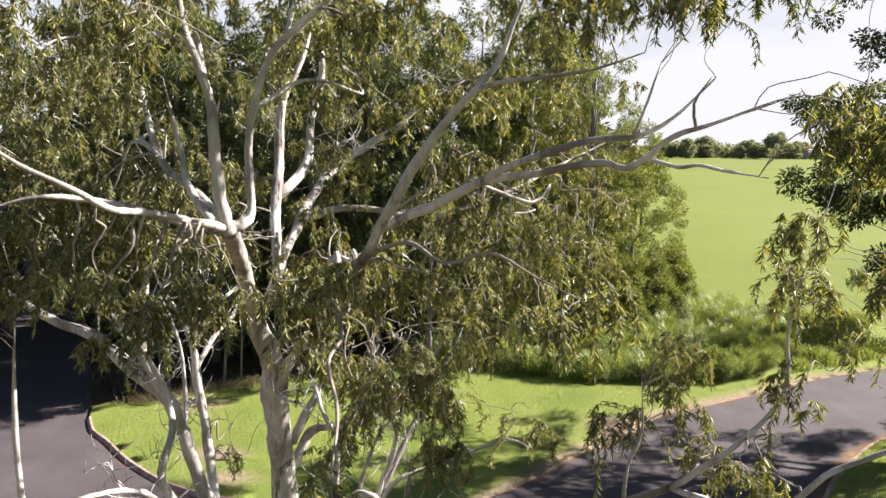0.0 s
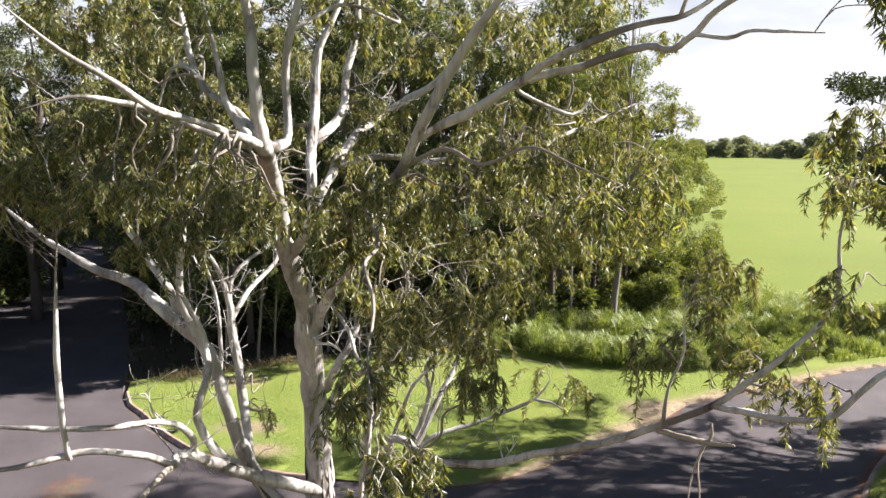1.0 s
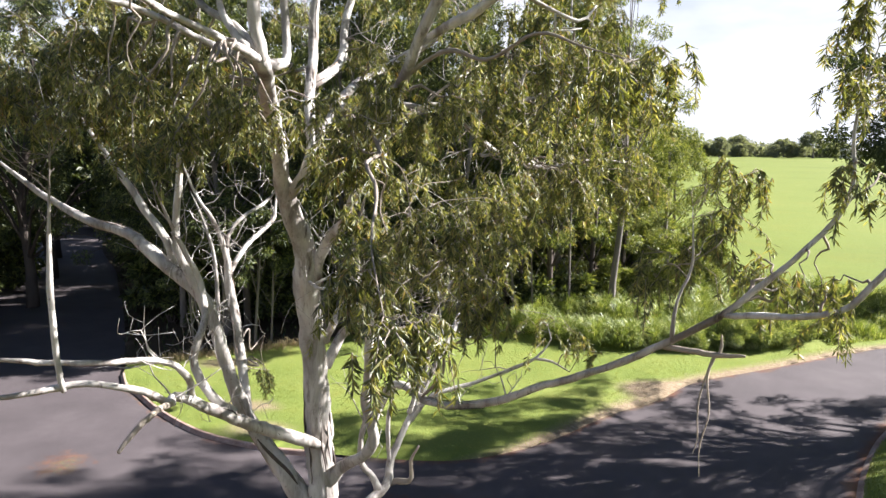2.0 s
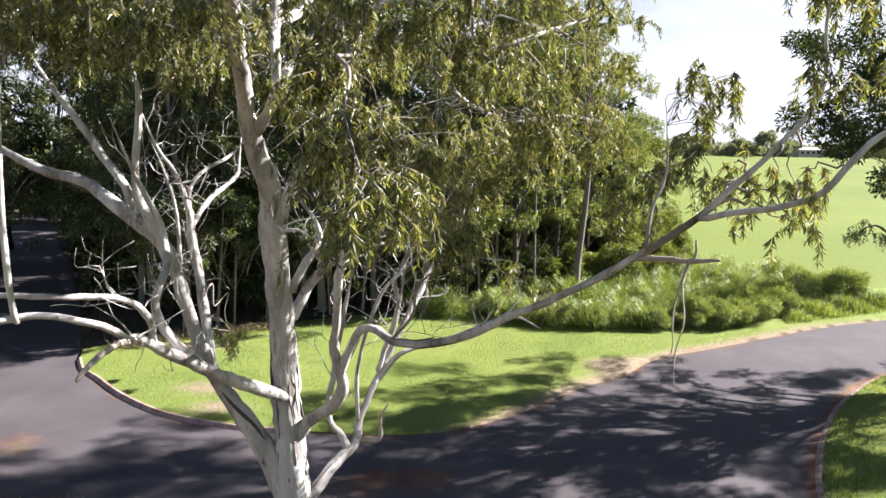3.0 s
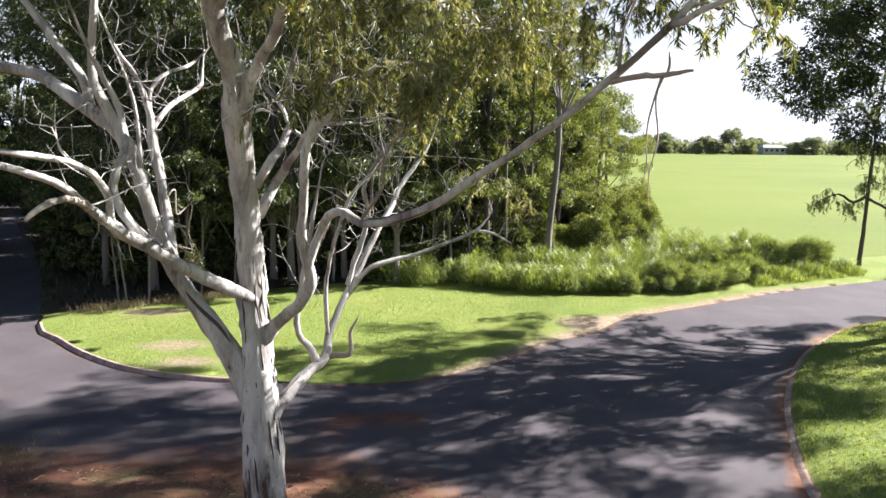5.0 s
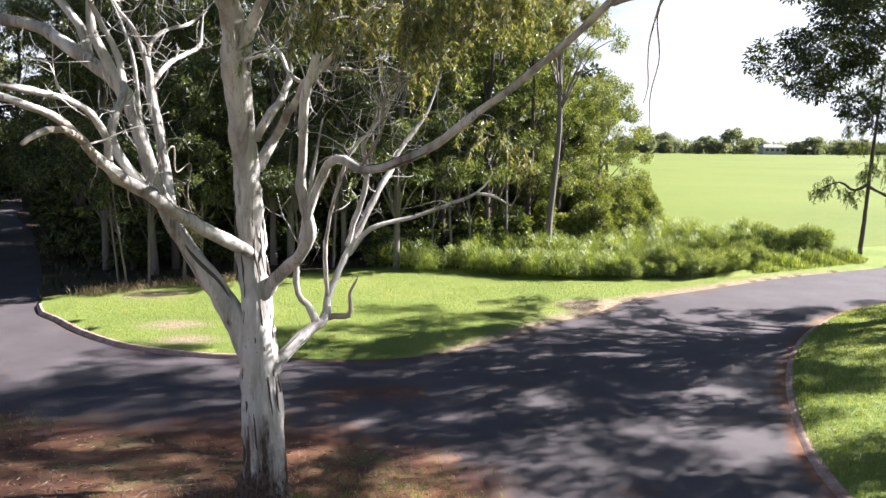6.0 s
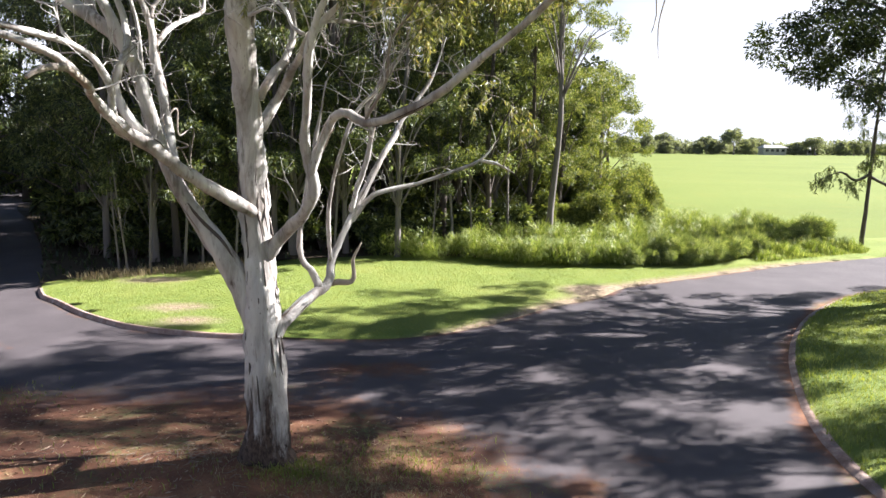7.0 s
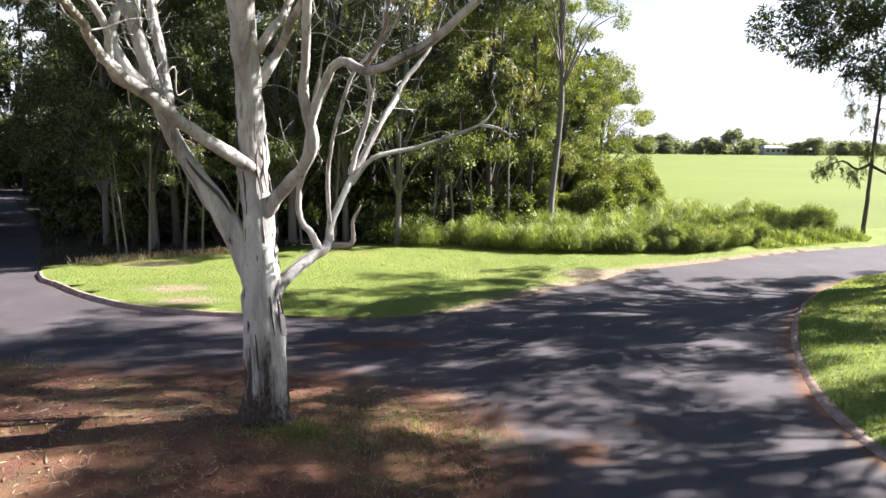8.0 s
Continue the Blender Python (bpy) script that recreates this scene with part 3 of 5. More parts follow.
bough("limb", [(-1.98, 8.58, 3.66, 0.085), (-2.13, 8.37, 3.82, 0.089), (-2.39, 8.1, 4.02, 0.091), (-2.66, 7.75, 4.28, 0.093), (-2.84, 7.47, 4.5, 0.098), (-3.03, 7.35, 4.62, 0.085), (-3.15, 7.1, 4.85, 0.070), (-3.13, 6.7, 5.02, 0.056), (-3.02, 6.4, 5.06, 0.047), (-3.15, 6.15, 5.26, 0.044), (-3.36, 5.98, 5.38, 0.043), (-3.53, 5.87, 5.45, 0.041), (-3.75, 5.78, 5.43, 0.043), (-3.96, 5.6, 5.43, 0.040), (-4.25, 5.4, 5.47, 0.035), (-4.8, 5.1, 5.6, 0.023)], 12, 0.09)
bough("dead_branch", [(-3.02, 6.4, 5.06, 0.04), (-2.96, 5.95, 5.15, 0.03), (-2.97, 5.6, 5.13, 0.026), (-3.0, 5.35, 5.04, 0.017)], 8, 0.06, M_DEAD)
bough("branch", [(-2.9, 7.45, 4.56, 0.06), (-3.12, 7.35, 4.68, 0.058), (-3.13, 7.2, 4.86, 0.055), (-3.05, 6.97, 5.1, 0.049), (-3.14, 6.7, 5.38, 0.043), (-3.38, 6.4, 5.5, 0.037), (-3.68, 6.12, 5.56, 0.034), (-4.3, 5.9, 5.64, 0.032), (-4.9, 5.6, 5.8, 0.02)], 9, 0.08)
bough("branch", [(-2.79, 7.58, 4.5, 0.066), (-3.03, 7.5, 4.72, 0.065), (-3.22, 7.5, 5.07, 0.06), (-3.17, 7.55, 5.38, 0.06), (-3.16, 7.75, 5.6, 0.055), (-3.28, 7.9, 6.0, 0.045), (-3.5, 7.8, 6.6, 0.035), (-3.6, 7.5, 7.2, 0.02)], 9, 0.08)
bough("branch", [(-3.7, 5.78, 5.4, 0.036), (-3.71, 5.72, 6.03, 0.034), (-3.71, 5.72, 6.54, 0.027), (-3.68, 5.72, 7.0, 0.02), (-3.6, 5.7, 7.6, 0.01)], 8, 0.1)
bough("limb", [(-2.95, 8.5, 4.05, 0.08), (-3.12, 8.9, 4.5, 0.08), (-3.29, 9.2, 5.15, 0.085), (-3.44, 9.32, 5.66, 0.075), (-3.47, 9.4, 5.95, 0.06), (-3.65, 9.5, 6.46, 0.042), (-3.96, 9.6, 6.9, 0.034), (-4.2, 9.6, 7.5, 0.02)], 10)
bough("branch", [(-3.44, 9.4, 5.8, 0.048), (-3.33, 9.8, 6.12, 0.043), (-3.14, 10.45, 6.42, 0.04), (-3.12, 10.65, 6.65, 0.033), (-3.12, 10.8, 7.0, 0.022)], 8, 0.1)
bough("branch", [(-3.46, 9.4, 5.95, 0.036), (-3.48, 9.5, 6.3, 0.034), (-3.35, 9.8, 6.55, 0.031), (-3.15, 10.3, 6.75, 0.028), (-2.9, 10.6, 7.1, 0.018)], 7, 0.1)
bough("limb", [(-1.95, 8.62, 3.12, 0.097), (-1.69, 8.5, 3.42, 0.090), (-1.34, 8.1, 3.76, 0.091), (-1.21, 7.95, 4.08, 0.085), (-1.26, 7.9, 4.34, 0.076), (-1.29, 7.8, 4.65, 0.063), (-1.22, 7.6, 5.08, 0.062), (-1.17, 7.4, 5.5, 0.055), (-1.06, 7.27, 5.86, 0.048), (-0.9, 7.2, 6.13, 0.041), (-0.8, 7.2, 6.4, 0.037), (-0.7, 7.0, 7.0, 0.025)], 12, 0.1)
bough("limb", [(-1.25, 7.9, 4.22, 0.072), (-1.06, 7.8, 4.67, 0.064), (-0.92, 7.62, 4.87, 0.061), (-0.76, 7.5, 4.88, 0.063), (-0.59, 7.4, 4.8, 0.063), (-0.28, 7.1, 4.84, 0.060), (0.06, 6.8, 4.99, 0.056), (0.32, 6.5, 5.17, 0.050), (0.78, 6.0, 5.54, 0.045), (1.16, 5.5, 5.89, 0.040), (1.48, 5.1, 6.19, 0.037), (1.72, 4.8, 6.47, 0.034), (1.88, 4.65, 6.7, 0.029), (2.05, 4.55, 6.9, 0.025), (2.33, 4.5, 7.3, 0.024), (2.33, 4.5, 7.74, 0.020), (2.37, 4.5, 8.05, 0.014), (2.5, 4.5, 8.5, 0.007)], 11, 0.1)
bough("branch", [(1.72, 4.8, 6.47, 0.03), (1.86, 4.5, 6.54, 0.028), (2.01, 4.25, 6.6, 0.027), (2.17, 4.05, 6.72, 0.026), (2.35, 3.95, 7.0, 0.024), (2.7, 3.9, 7.2, 0.018), (3.2, 3.8, 7.5, 0.01)], 8, 0.08)
bough("dead_branch", [(1.42, 5.2, 6.12, 0.024), (1.57, 5.0, 6.15, 0.022), (1.74, 4.9, 6.14, 0.02), (1.89, 4.8, 6.17, 0.009)], 7, 0.04, M_DEAD)
bough("twig", [(1.74, 4.9, 6.14, 0.013), (1.76, 4.9, 6.22, 0.01), (1.75, 4.9, 6.3, 0.006)], 6, 0.04, M_DEAD)
bough("bark_strip", [(1.72, 4.9, 6.14, 0.01), (1.67, 4.9, 5.98, 0.008), (1.7, 4.9, 5.7, 0.006), (1.65, 4.9, 5.45, 0.005), (1.66, 4.9, 5.2, 0.003)], 5, 0.05, M_DEAD)
bough("bark_strip", [(1.7, 4.9, 6.13, 0.008), (1.62, 4.9, 5.8, 0.006), (1.63, 4.9, 5.5, 0.005), (1.6, 4.9, 5.38, 0.003)], 5, 0.05, M_DEAD)
bough("branch", [(1.46, 5.1, 6.18, 0.02), (1.48, 5.1, 6.49, 0.014), (1.57, 5.1, 6.78, 0.012), (1.55, 5.1, 7.2, 0.006)], 6, 0.08)
bough("limb", [(-1.92, 8.65, 1.98, 0.105), (-1.84, 8.72, 2.14, 0.102), (-1.7, 8.88, 2.32, 0.097), (-1.48, 9.3, 2.45, 0.092), (-1.25, 9.63, 2.6, 0.084), (-1.2, 9.75, 2.95, 0.064), (-1.0, 9.9, 3.43, 0.063), (-0.76, 10.1, 3.87, 0.063), (-0.58, 10.3, 4.27, 0.063), (-0.32, 10.6, 4.72, 0.056), (-0.16, 10.85, 5.02, 0.046), (0.25, 11.2, 5.6, 0.038), (0.5, 11.5, 6.3, 0.025)], 11, 0.1)
bough("branch", [(-1.36, 9.5, 2.52, 0.08), (-1.45, 9.5, 2.75, 0.066), (-1.6, 9.42, 2.99, 0.058), (-1.61, 9.4, 3.36, 0.055), (-1.5, 9.4, 3.98, 0.047), (-1.38, 9.5, 4.6, 0.04), (-1.25, 9.6, 5.4, 0.025)], 9, 0.09)
bough("dead_branch", [(-1.22, 9.68, 2.58, 0.05), (-0.94, 9.7, 2.6, 0.038), (-0.9, 9.7, 2.75, 0.03), (-0.91, 9.7, 2.92, 0.026), (-0.79, 9.7, 3.17, 0.012)], 8, 0.06, M_DEAD)
bough("branch", [(-0.94, 9.95, 3.46, 0.045), (-0.64, 10.0, 3.83, 0.046), (0.03, 10.2, 3.99, 0.041), (0.54, 10.3, 4.16, 0.038), (0.97, 10.4, 4.33, 0.032), (1.22, 10.5, 4.63, 0.022), (1.15, 10.5, 4.85, 0.01)], 8, 0.12)
bough("twig", [(0.97, 10.4, 4.33, 0.024), (1.23, 10.4, 4.29, 0.02), (1.51, 10.4, 4.13, 0.008)], 6, 0.1)
bough("branch", [(-1.93, 8.56, 4.75, 0.075), (-1.75, 8.75, 5.1, 0.068), (-1.55, 8.4, 5.35, 0.058), (-1.35, 8.0, 5.53, 0.053), (-1.2, 7.6, 5.72, 0.044), (-0.82, 7.2, 5.98, 0.035), (-0.4, 6.9, 6.4, 0.02)], 9, 0.1)
bough("branch", [(-1.92, 8.5, 5.1, 0.068), (-1.7, 8.85, 5.59, 0.058), (-1.57, 9.0, 5.94, 0.046), (-1.58, 9.0, 6.44, 0.038), (-1.4, 9.2, 7.2, 0.02)], 8, 0.1)
bough("limb", [(-1.77, 5.6, 8.29, 0.053), (-1.92, 5.2, 8.38, 0.038), (-2.1, 4.9, 8.47, 0.033), (-2.18, 4.5, 8.54, 0.030), (-2.3, 4.3, 8.68, 0.026), (-2.5, 4.1, 8.84, 0.022), (-2.75, 3.9, 9.1, 0.015)], 9, 0.08)
bough("limb", [(-1.77, 5.6, 8.29, 0.08), (-1.78, 5.5, 8.63, 0.066), (-1.79, 5.47, 8.95, 0.06), (-1.83, 5.5, 9.28, 0.052), (-1.9, 5.5, 9.54, 0.043), (-2.02, 5.5, 9.92, 0.035), (-2.1, 5.6, 10.6, 0.02)], 10, 0.1)
bough("branch", [(-1.78, 5.55, 8.33, 0.05), (-1.97, 5.6, 8.56, 0.044), (-2.4, 5.9, 8.83, 0.04), (-2.65, 6.2, 9.4, 0.03), (-2.9, 6.4, 10.0, 0.015)], 8, 0.1)
bough("branch", [(-1.83, 5.45, 8.36, 0.04), (-2.06, 5.6, 8.63, 0.034), (-2.15, 5.7, 8.95, 0.03), (-2.3, 5.8, 9.5, 0.015)], 7, 0.1)
bough("limb", [(-1.8, 5.75, 8.25, 0.065), (-1.68, 6.0, 8.3, 0.055), (-1.7, 6.1, 8.61, 0.047), (-1.69, 6.07, 9.04, 0.042), (-1.45, 6.0, 9.69, 0.042), (-1.03, 5.8, 10.02, 0.036), (-0.5, 5.6, 10.5, 0.02)], 9, 0.1)
bough("limb", [(-2.08, 7.6, 7.05, 0.08), (-1.85, 7.5, 7.45, 0.07), (-1.94, 8.0, 8.05, 0.067), (-2.05, 8.7, 8.67, 0.065), (-2.07, 9.0, 9.4, 0.058), (-1.79, 9.2, 10.13, 0.045), (-1.6, 9.3, 11.0, 0.025)], 10, 0.12)
bough("limb", [(-1.99, 8.4, 8.3, 0.065), (-1.82, 9.2, 8.69, 0.067), (-1.83, 9.7, 9.2, 0.064), (-1.7, 9.9, 9.84, 0.06), (-1.71, 10.0, 10.38, 0.045), (-1.8, 10.1, 11.2, 0.02)], 9, 0.12)
bough("limb", [(-1.85, 7.5, 7.42, 0.06), (-1.75, 8.5, 8.0, 0.065), (-1.68, 9.6, 8.4, 0.072), (-1.55, 10.7, 8.65, 0.078), (-1.1, 11.0, 8.98, 0.076), (-0.75, 11.0, 9.16, 0.066), (-0.27, 11.2, 9.61, 0.05), (0.6, 11.6, 10.1, 0.03)], 10, 0.12)
bough("limb", [(-1.75, 8.5, 8.0, 0.055), (-1.3, 8.9, 8.12, 0.055), (-0.9, 9.0, 8.1, 0.054), (-0.3, 9.0, 8.0, 0.052), (0.6, 9.4, 8.2, 0.045), (1.6, 10.2, 8.6, 0.035), (2.6, 11.2, 9.0, 0.02)], 9, 0.15)
bough("limb", [(-0.3, 9.0, 7.98, 0.045), (0.3, 9.6, 7.5, 0.042), (1.0, 10.3, 7.3, 0.035), (1.9, 11.0, 7.4, 0.025), (2.8, 11.6, 7.3, 0.012)], 8, 0.15)

bough("branch", [(-0.86, 6.0, 7.75, 0.026), (-0.9, 5.5, 7.8, 0.022), (-0.74, 5.0, 7.58, 0.019), (-0.76, 4.5, 7.5, 0.016), (-0.62, 4.0, 7.36, 0.013), (-0.6, 3.6, 7.12, 0.01), (-0.47, 3.1, 6.85, 0.007)], 7, 0.08, M_TWIG)
bough("branch", [(-0.57, 5.2, 8.13, 0.024), (-0.25, 4.9, 8.28, 0.02), (0.02, 4.6, 8.18, 0.017), (0.3, 4.3, 8.3, 0.014), (0.55, 4.1, 8.2, 0.011), (0.8, 3.9, 8.1, 0.008)], 7, 0.08, M_TWIG)
bough("branch", [(-0.59, 7.4, 4.8, 0.024), (-0.35, 7.0, 5.2, 0.019), (-0.3, 6.75, 5.55, 0.016), (-0.05, 6.4, 5.85, 0.013), (0.0, 6.15, 6.1, 0.011), (0.15, 6.0, 6.3, 0.008)], 7, 0.08, M_TWIG)

bough("bark_strip", [(-2.77, 8.31, 3.84, 0.006), (-2.66, 8.35, 3.66, 0.022), (-2.54, 8.36, 3.53, 0.026), (-2.39, 8.38, 3.37, 0.024), (-2.29, 8.42, 3.17, 0.006)], 6, 0.07, M_DARK)


def peeling_bark():
    """Dark loose strips of bark that stand off the trunk, and a split along the big limb."""
    rng = np.random.default_rng(42)
    rows = GROWN[gum.name][0]
    rows = rows[(rows[:, 2] > 0.2) & (rows[:, 2] < 4.6)]
    for k in range(26):
        i, n = rng.integers(0, len(rows) - 9), rng.integers(3, 9)
        a = rng.uniform(3.1, 6.4)
        piece = rows[i:i + n]
        turn = a + rng.normal(0, 0.05, n).cumsum()
        off = piece[:, 3] * (1.0 + 0.03 * np.linspace(-1, 1, n) ** 2)
        line = np.column_stack([piece[:, 0] + np.cos(turn) * off, piece[:, 1] + np.sin(turn) * off, piece[:, 2], rng.uniform(0.008, 0.02) * np.sin(np.linspace(0.3, 2.9, n))])
        mesh_part("bark_strip", *tube(line, 5, 0.25, k), M_DARK, gum)
    # curled strips left on the limbs
    for i, limb_rows in enumerate(GROWN[gum.name][1:]):
        r = limb_rows[limb_rows[:, 3] > 0.038]
        if len(r) < 12:
            continue
        for k in range(len(r) // 5):
            n = int(rng.integers(3, 7))
            at = int(rng.integers(0, len(r) - n))
            piece = r[at:at + n]
            way = piece[-1, :3] - piece[0, :3]
            side = np.cross(way, rng.standard_normal(3))
            side /= np.linalg.norm(side) + 1e-9
            lift = 1.0 + 0.25 * np.linspace(0, 1, n) ** 3 * rng.uniform(0, 1.5)
            line = np.column_stack([piece[:, :3] + side * (piece[:, 3] * lift)[:, None], rng.uniform(0.004, 0.011) * np.sin(np.linspace(0.4, 2.8, n))])
            mesh_part("bark_strip", *tube(line, 4, 0.3, k), M_STICK if k % 3 else M_DARK, gum)


def fine_twigs(tree, seed, count, low, high):
    """Bare pale twigs that fork and rise from the thinner limbs between two heights."""
    rng = np.random.default_rng(seed)
    rows = np.vstack([r[len(r) // 4:] for r in GROWN[tree.name]])
    rows = rows[(rows[:, 3] < 0.1) & (rows[:, 2] > low - AT.z) & (rows[:, 2] < high - AT.z) & (rows[:, 1] > -2.2) & (np.abs(rows[:, 0] - 0.3) < 2.4)]
    for k in range(count):
        at = rows[rng.integers(len(rows))]
        r, long = min(0.009, at[3] * 0.4) * rng.uniform(0.55, 1.2), rng.uniform(0.3, 1.1)
        way = rng.standard_normal(3) * np.array([0.9, 0.7, 0.4]) + np.array([0, 0, 0.5])
        way /= np.linalg.norm(way)
        line, p = [(*at[:3], r)], at[:3].copy()
        for step in range(5):
            way = way + rng.standard_normal(3) * 0.42 + np.array([0, 0, 0.06])
            way /= np.linalg.norm(way)
            p = p + way * long / 5
            line.append((*p, r * (1 - 0.16 * (step + 1))))
        twig = mesh_part("twig", *tube(smooth_line(line, 0.07), 5, 0.1, k), M_BARK, tree)
        for b in (2, 3):
            q, w = np.array(line[b][:3]), rng.standard_normal(3) * 0.7 + np.array([0, 0, 0.5])
            w /= np.linalg.norm(w)
            e = long * rng.uniform(0.25, 0.5)
            bend = q + w * e * 0.5 + rng.standard_normal(3) * 0.04
            mesh_part("twiglet", *tube(smooth_line([(*q, r * 0.5), (*bend, r * 0.38), (*(q + w * e + np.array([0, 0, 0.08])), r * 0.15)], 0.08), 4, 0.1, b), M_BARK, twig)


peeling_bark()
fine_twigs(gum, 5, 150, 5.0, 8.8)
fine_twigs(gum, 6, 40, 3.6, 5.6)
fine_twigs(gum, 7, 24, 8.6, 10.4)

# drooping foliage: each lobe has its branchlets, and each branchlet its hanging sprays
LOBES = [
    (-4.2, 7.0, 8.75, 1.5, 1.3, 0.8, 120), (-3.2, 8.5, 8.35, 1.1, 1.2, 0.6, 80), (-5.6, 8.8, 8.8, 1.4, 1.3, 0.9, 110),
    (-3.3, 5.6, 9.4, 1.2, 1.3, 0.8, 110), (-2.4, 4.8, 10.0, 1.1, 0.9, 0.7, 70), (-1.9, 6.6, 10.5, 1.4, 1.3, 0.9, 120),
    (-0.6, 8.8, 8.5, 1.3, 1.3, 0.8, 120), (0.8, 9.6, 8.4, 1.3, 1.3, 0.9, 120), (2.2, 11.0, 8.4, 1.2, 1.3, 1.0, 120),
    (-0.9, 9.4, 7.2, 1.1, 1.1, 0.6, 90), (0.4, 10.2, 7.0, 1.2, 1.2, 0.6, 100), (1.9, 10.8, 7.2, 1.0, 1.1, 0.7, 90),
    (-1.2, 7.2, 7.7, 0.9, 0.9, 0.5, 60), (-0.75, 6.4, 6.95, 0.7, 0.6, 0.45, 70), (-0.9, 6.2, 6.4, 0.3, 0.3, 0.45, 36),
    (0.2, 8.0, 7.0, 0.8, 0.8, 0.45, 60), (0.9, 5.2, 10.1, 1.0, 1.0, 0.6, 70), (-0.4, 6.6, 9.8, 1.2, 1.1, 0.8, 90),
    (1.5, 4.2, 10.1, 0.8, 0.7, 0.4, 44), (0.5, 10.8, 10.0, 1.4, 1.3, 1.0, 120), (-2.2, 10.4, 10.0, 1.5, 1.4, 1.1, 120),
    (-4.6, 9.6, 9.6, 1.6, 1.4, 1.1, 120), (-3.9, 10.6, 8.7, 1.2, 1.2, 0.8, 80), (1.95, 5.4, 7.4, 0.28, 0.28, 0.25, 22),
    (2.35, 4.5, 8.3, 0.3, 0.3, 0.3, 26), (2.35, 4.3, 7.4, 0.25, 0.25, 0.2, 14), (1.72, 5.0, 7.4, 0.4, 0.3, 0.36, 20),
    (2.2, 4.3, 6.75, 0.2, 0.2, 0.12, 16), (2.9, 4.3, 7.9, 0.5, 0.4, 0.4, 30),
    (-5.0, 5.6, 8.2, 0.8, 0.7, 0.6, 50), (-2.5, 7.6, 8.1, 0.6, 0.6, 0.5, 36),
    (0.1, 7.0, 6.35, 0.25, 0.25, 0.25, 22),
    (-1.15, 6.0, 7.6, 0.5, 0.4, 0.35, 54), (-0.5, 5.2, 7.9, 0.5, 0.4, 0.35, 54), (0.4, 5.6, 8.4, 0.6, 0.5, 0.35, 54),
    (-2.9, 6.2, 8.6, 0.7, 0.7, 0.4, 54), (-3.9, 7.2, 10.1, 1.3, 1.2, 0.9, 100), (-3.1, 8.2, 10.9, 1.4, 1.3, 0.9, 100), (-0.6, 9.0, 10.9, 1.4, 1.3, 0.9, 110), (1.7, 9.8, 10.0, 1.1, 1.2, 0.8, 90),
    (0.45, 8.2, 8.0, 0.9, 0.9, 0.6, 70), (1.6, 9.0, 6.9, 0.6, 0.6, 0.4, 40), (-3.5, 6.4, 8.25, 0.8, 0.8, 0.5, 60), (2.4, 10.2, 6.9, 0.5, 0.5, 0.4, 36),
    (2.22, 3.5, 9.3, 0.16, 0.16, 0.2, 20), (2.2, 3.5, 9.05, 0.16, 0.16, 0.12, 16), (2.8, 5.5, 10.6, 1.0, 0.8, 0.4, 90), (1.3, 6.6, 10.7, 1.1, 0.9, 0.4, 90), (3.9, 5.9, 11.1, 1.0, 0.9, 0.5, 80), (0.1, 6.2, 10.9, 1.0, 0.8, 0.4, 70), (2.0, 5.2, 10.2, 0.6, 0.5, 0.22, 50), (1.2, 5.7, 10.2, 0.5, 0.5, 0.22, 40),
    (2.45, 4.9, 6.55, 0.12, 0.12, 0.16, 12), (-0.9, 7.0, 6.45, 0.42, 0.42, 0.29, 50), (-0.39, 7.6, 6.45, 0.38, 0.38, 0.27, 40), (0.14, 8.2, 6.1, 0.42, 0.42, 0.33, 36), (0.63, 8.6, 6.5, 0.43, 0.43, 0.34, 36), (-3.43, 11.0, 3.89, 0.26, 0.26, 0.18, 14), (1.7, 9.5, 4.8, 0.18, 0.18, 0.11, 10), (1.11, 9.0, 5.19, 0.25, 0.25, 0.15, 14), (2.72, 5.0, 8.2, 0.28, 0.28, 0.26, 18), (2.1, 6.0, 6.79, 0.28, 0.28, 0.25, 18), (1.47, 5.65, 6.7, 0.26, 0.26, 0.2, 22), (3.21, 5.0, 7.53, 0.23, 0.23, 0.25, 14), (1.96, 4.8, 6.8, 0.12, 0.12, 0.12, 14), (-3.21, 5.6, 8.05, 0.50, 0.50, 0.30, 50), (-3.83, 5.6, 8.0, 0.46, 0.46, 0.28, 44), (-3.12, 6.5, 8.0, 0.47, 0.47, 0.28, 50), (-2.6, 4.7, 7.95, 0.4, 0.35, 0.2, 26), (-2.0, 4.8, 7.85, 0.4, 0.35, 0.2, 24), (-1.45, 4.9, 7.9, 0.35, 0.3, 0.2, 18), (1.14, 9.0, 7.3, 0.60, 0.60, 0.48, 50), (2.34, 9.5, 7.52, 0.64, 0.64, 0.51, 50),
    (-0.46, 3.08, 6.78, 0.2, 0.15, 0.12, 30), (-0.6, 3.62, 6.98, 0.2, 0.18, 0.12, 26), (0.76, 3.95, 8.0, 0.34, 0.3, 0.22, 40), (0.08, 6.05, 6.28, 0.26, 0.22, 0.18, 30), (-2.27, 4.8, 7.75, 0.34, 0.3, 0.22, 36), (-0.62, 5.5, 6.8, 0.22, 0.2, 0.16, 24),
]


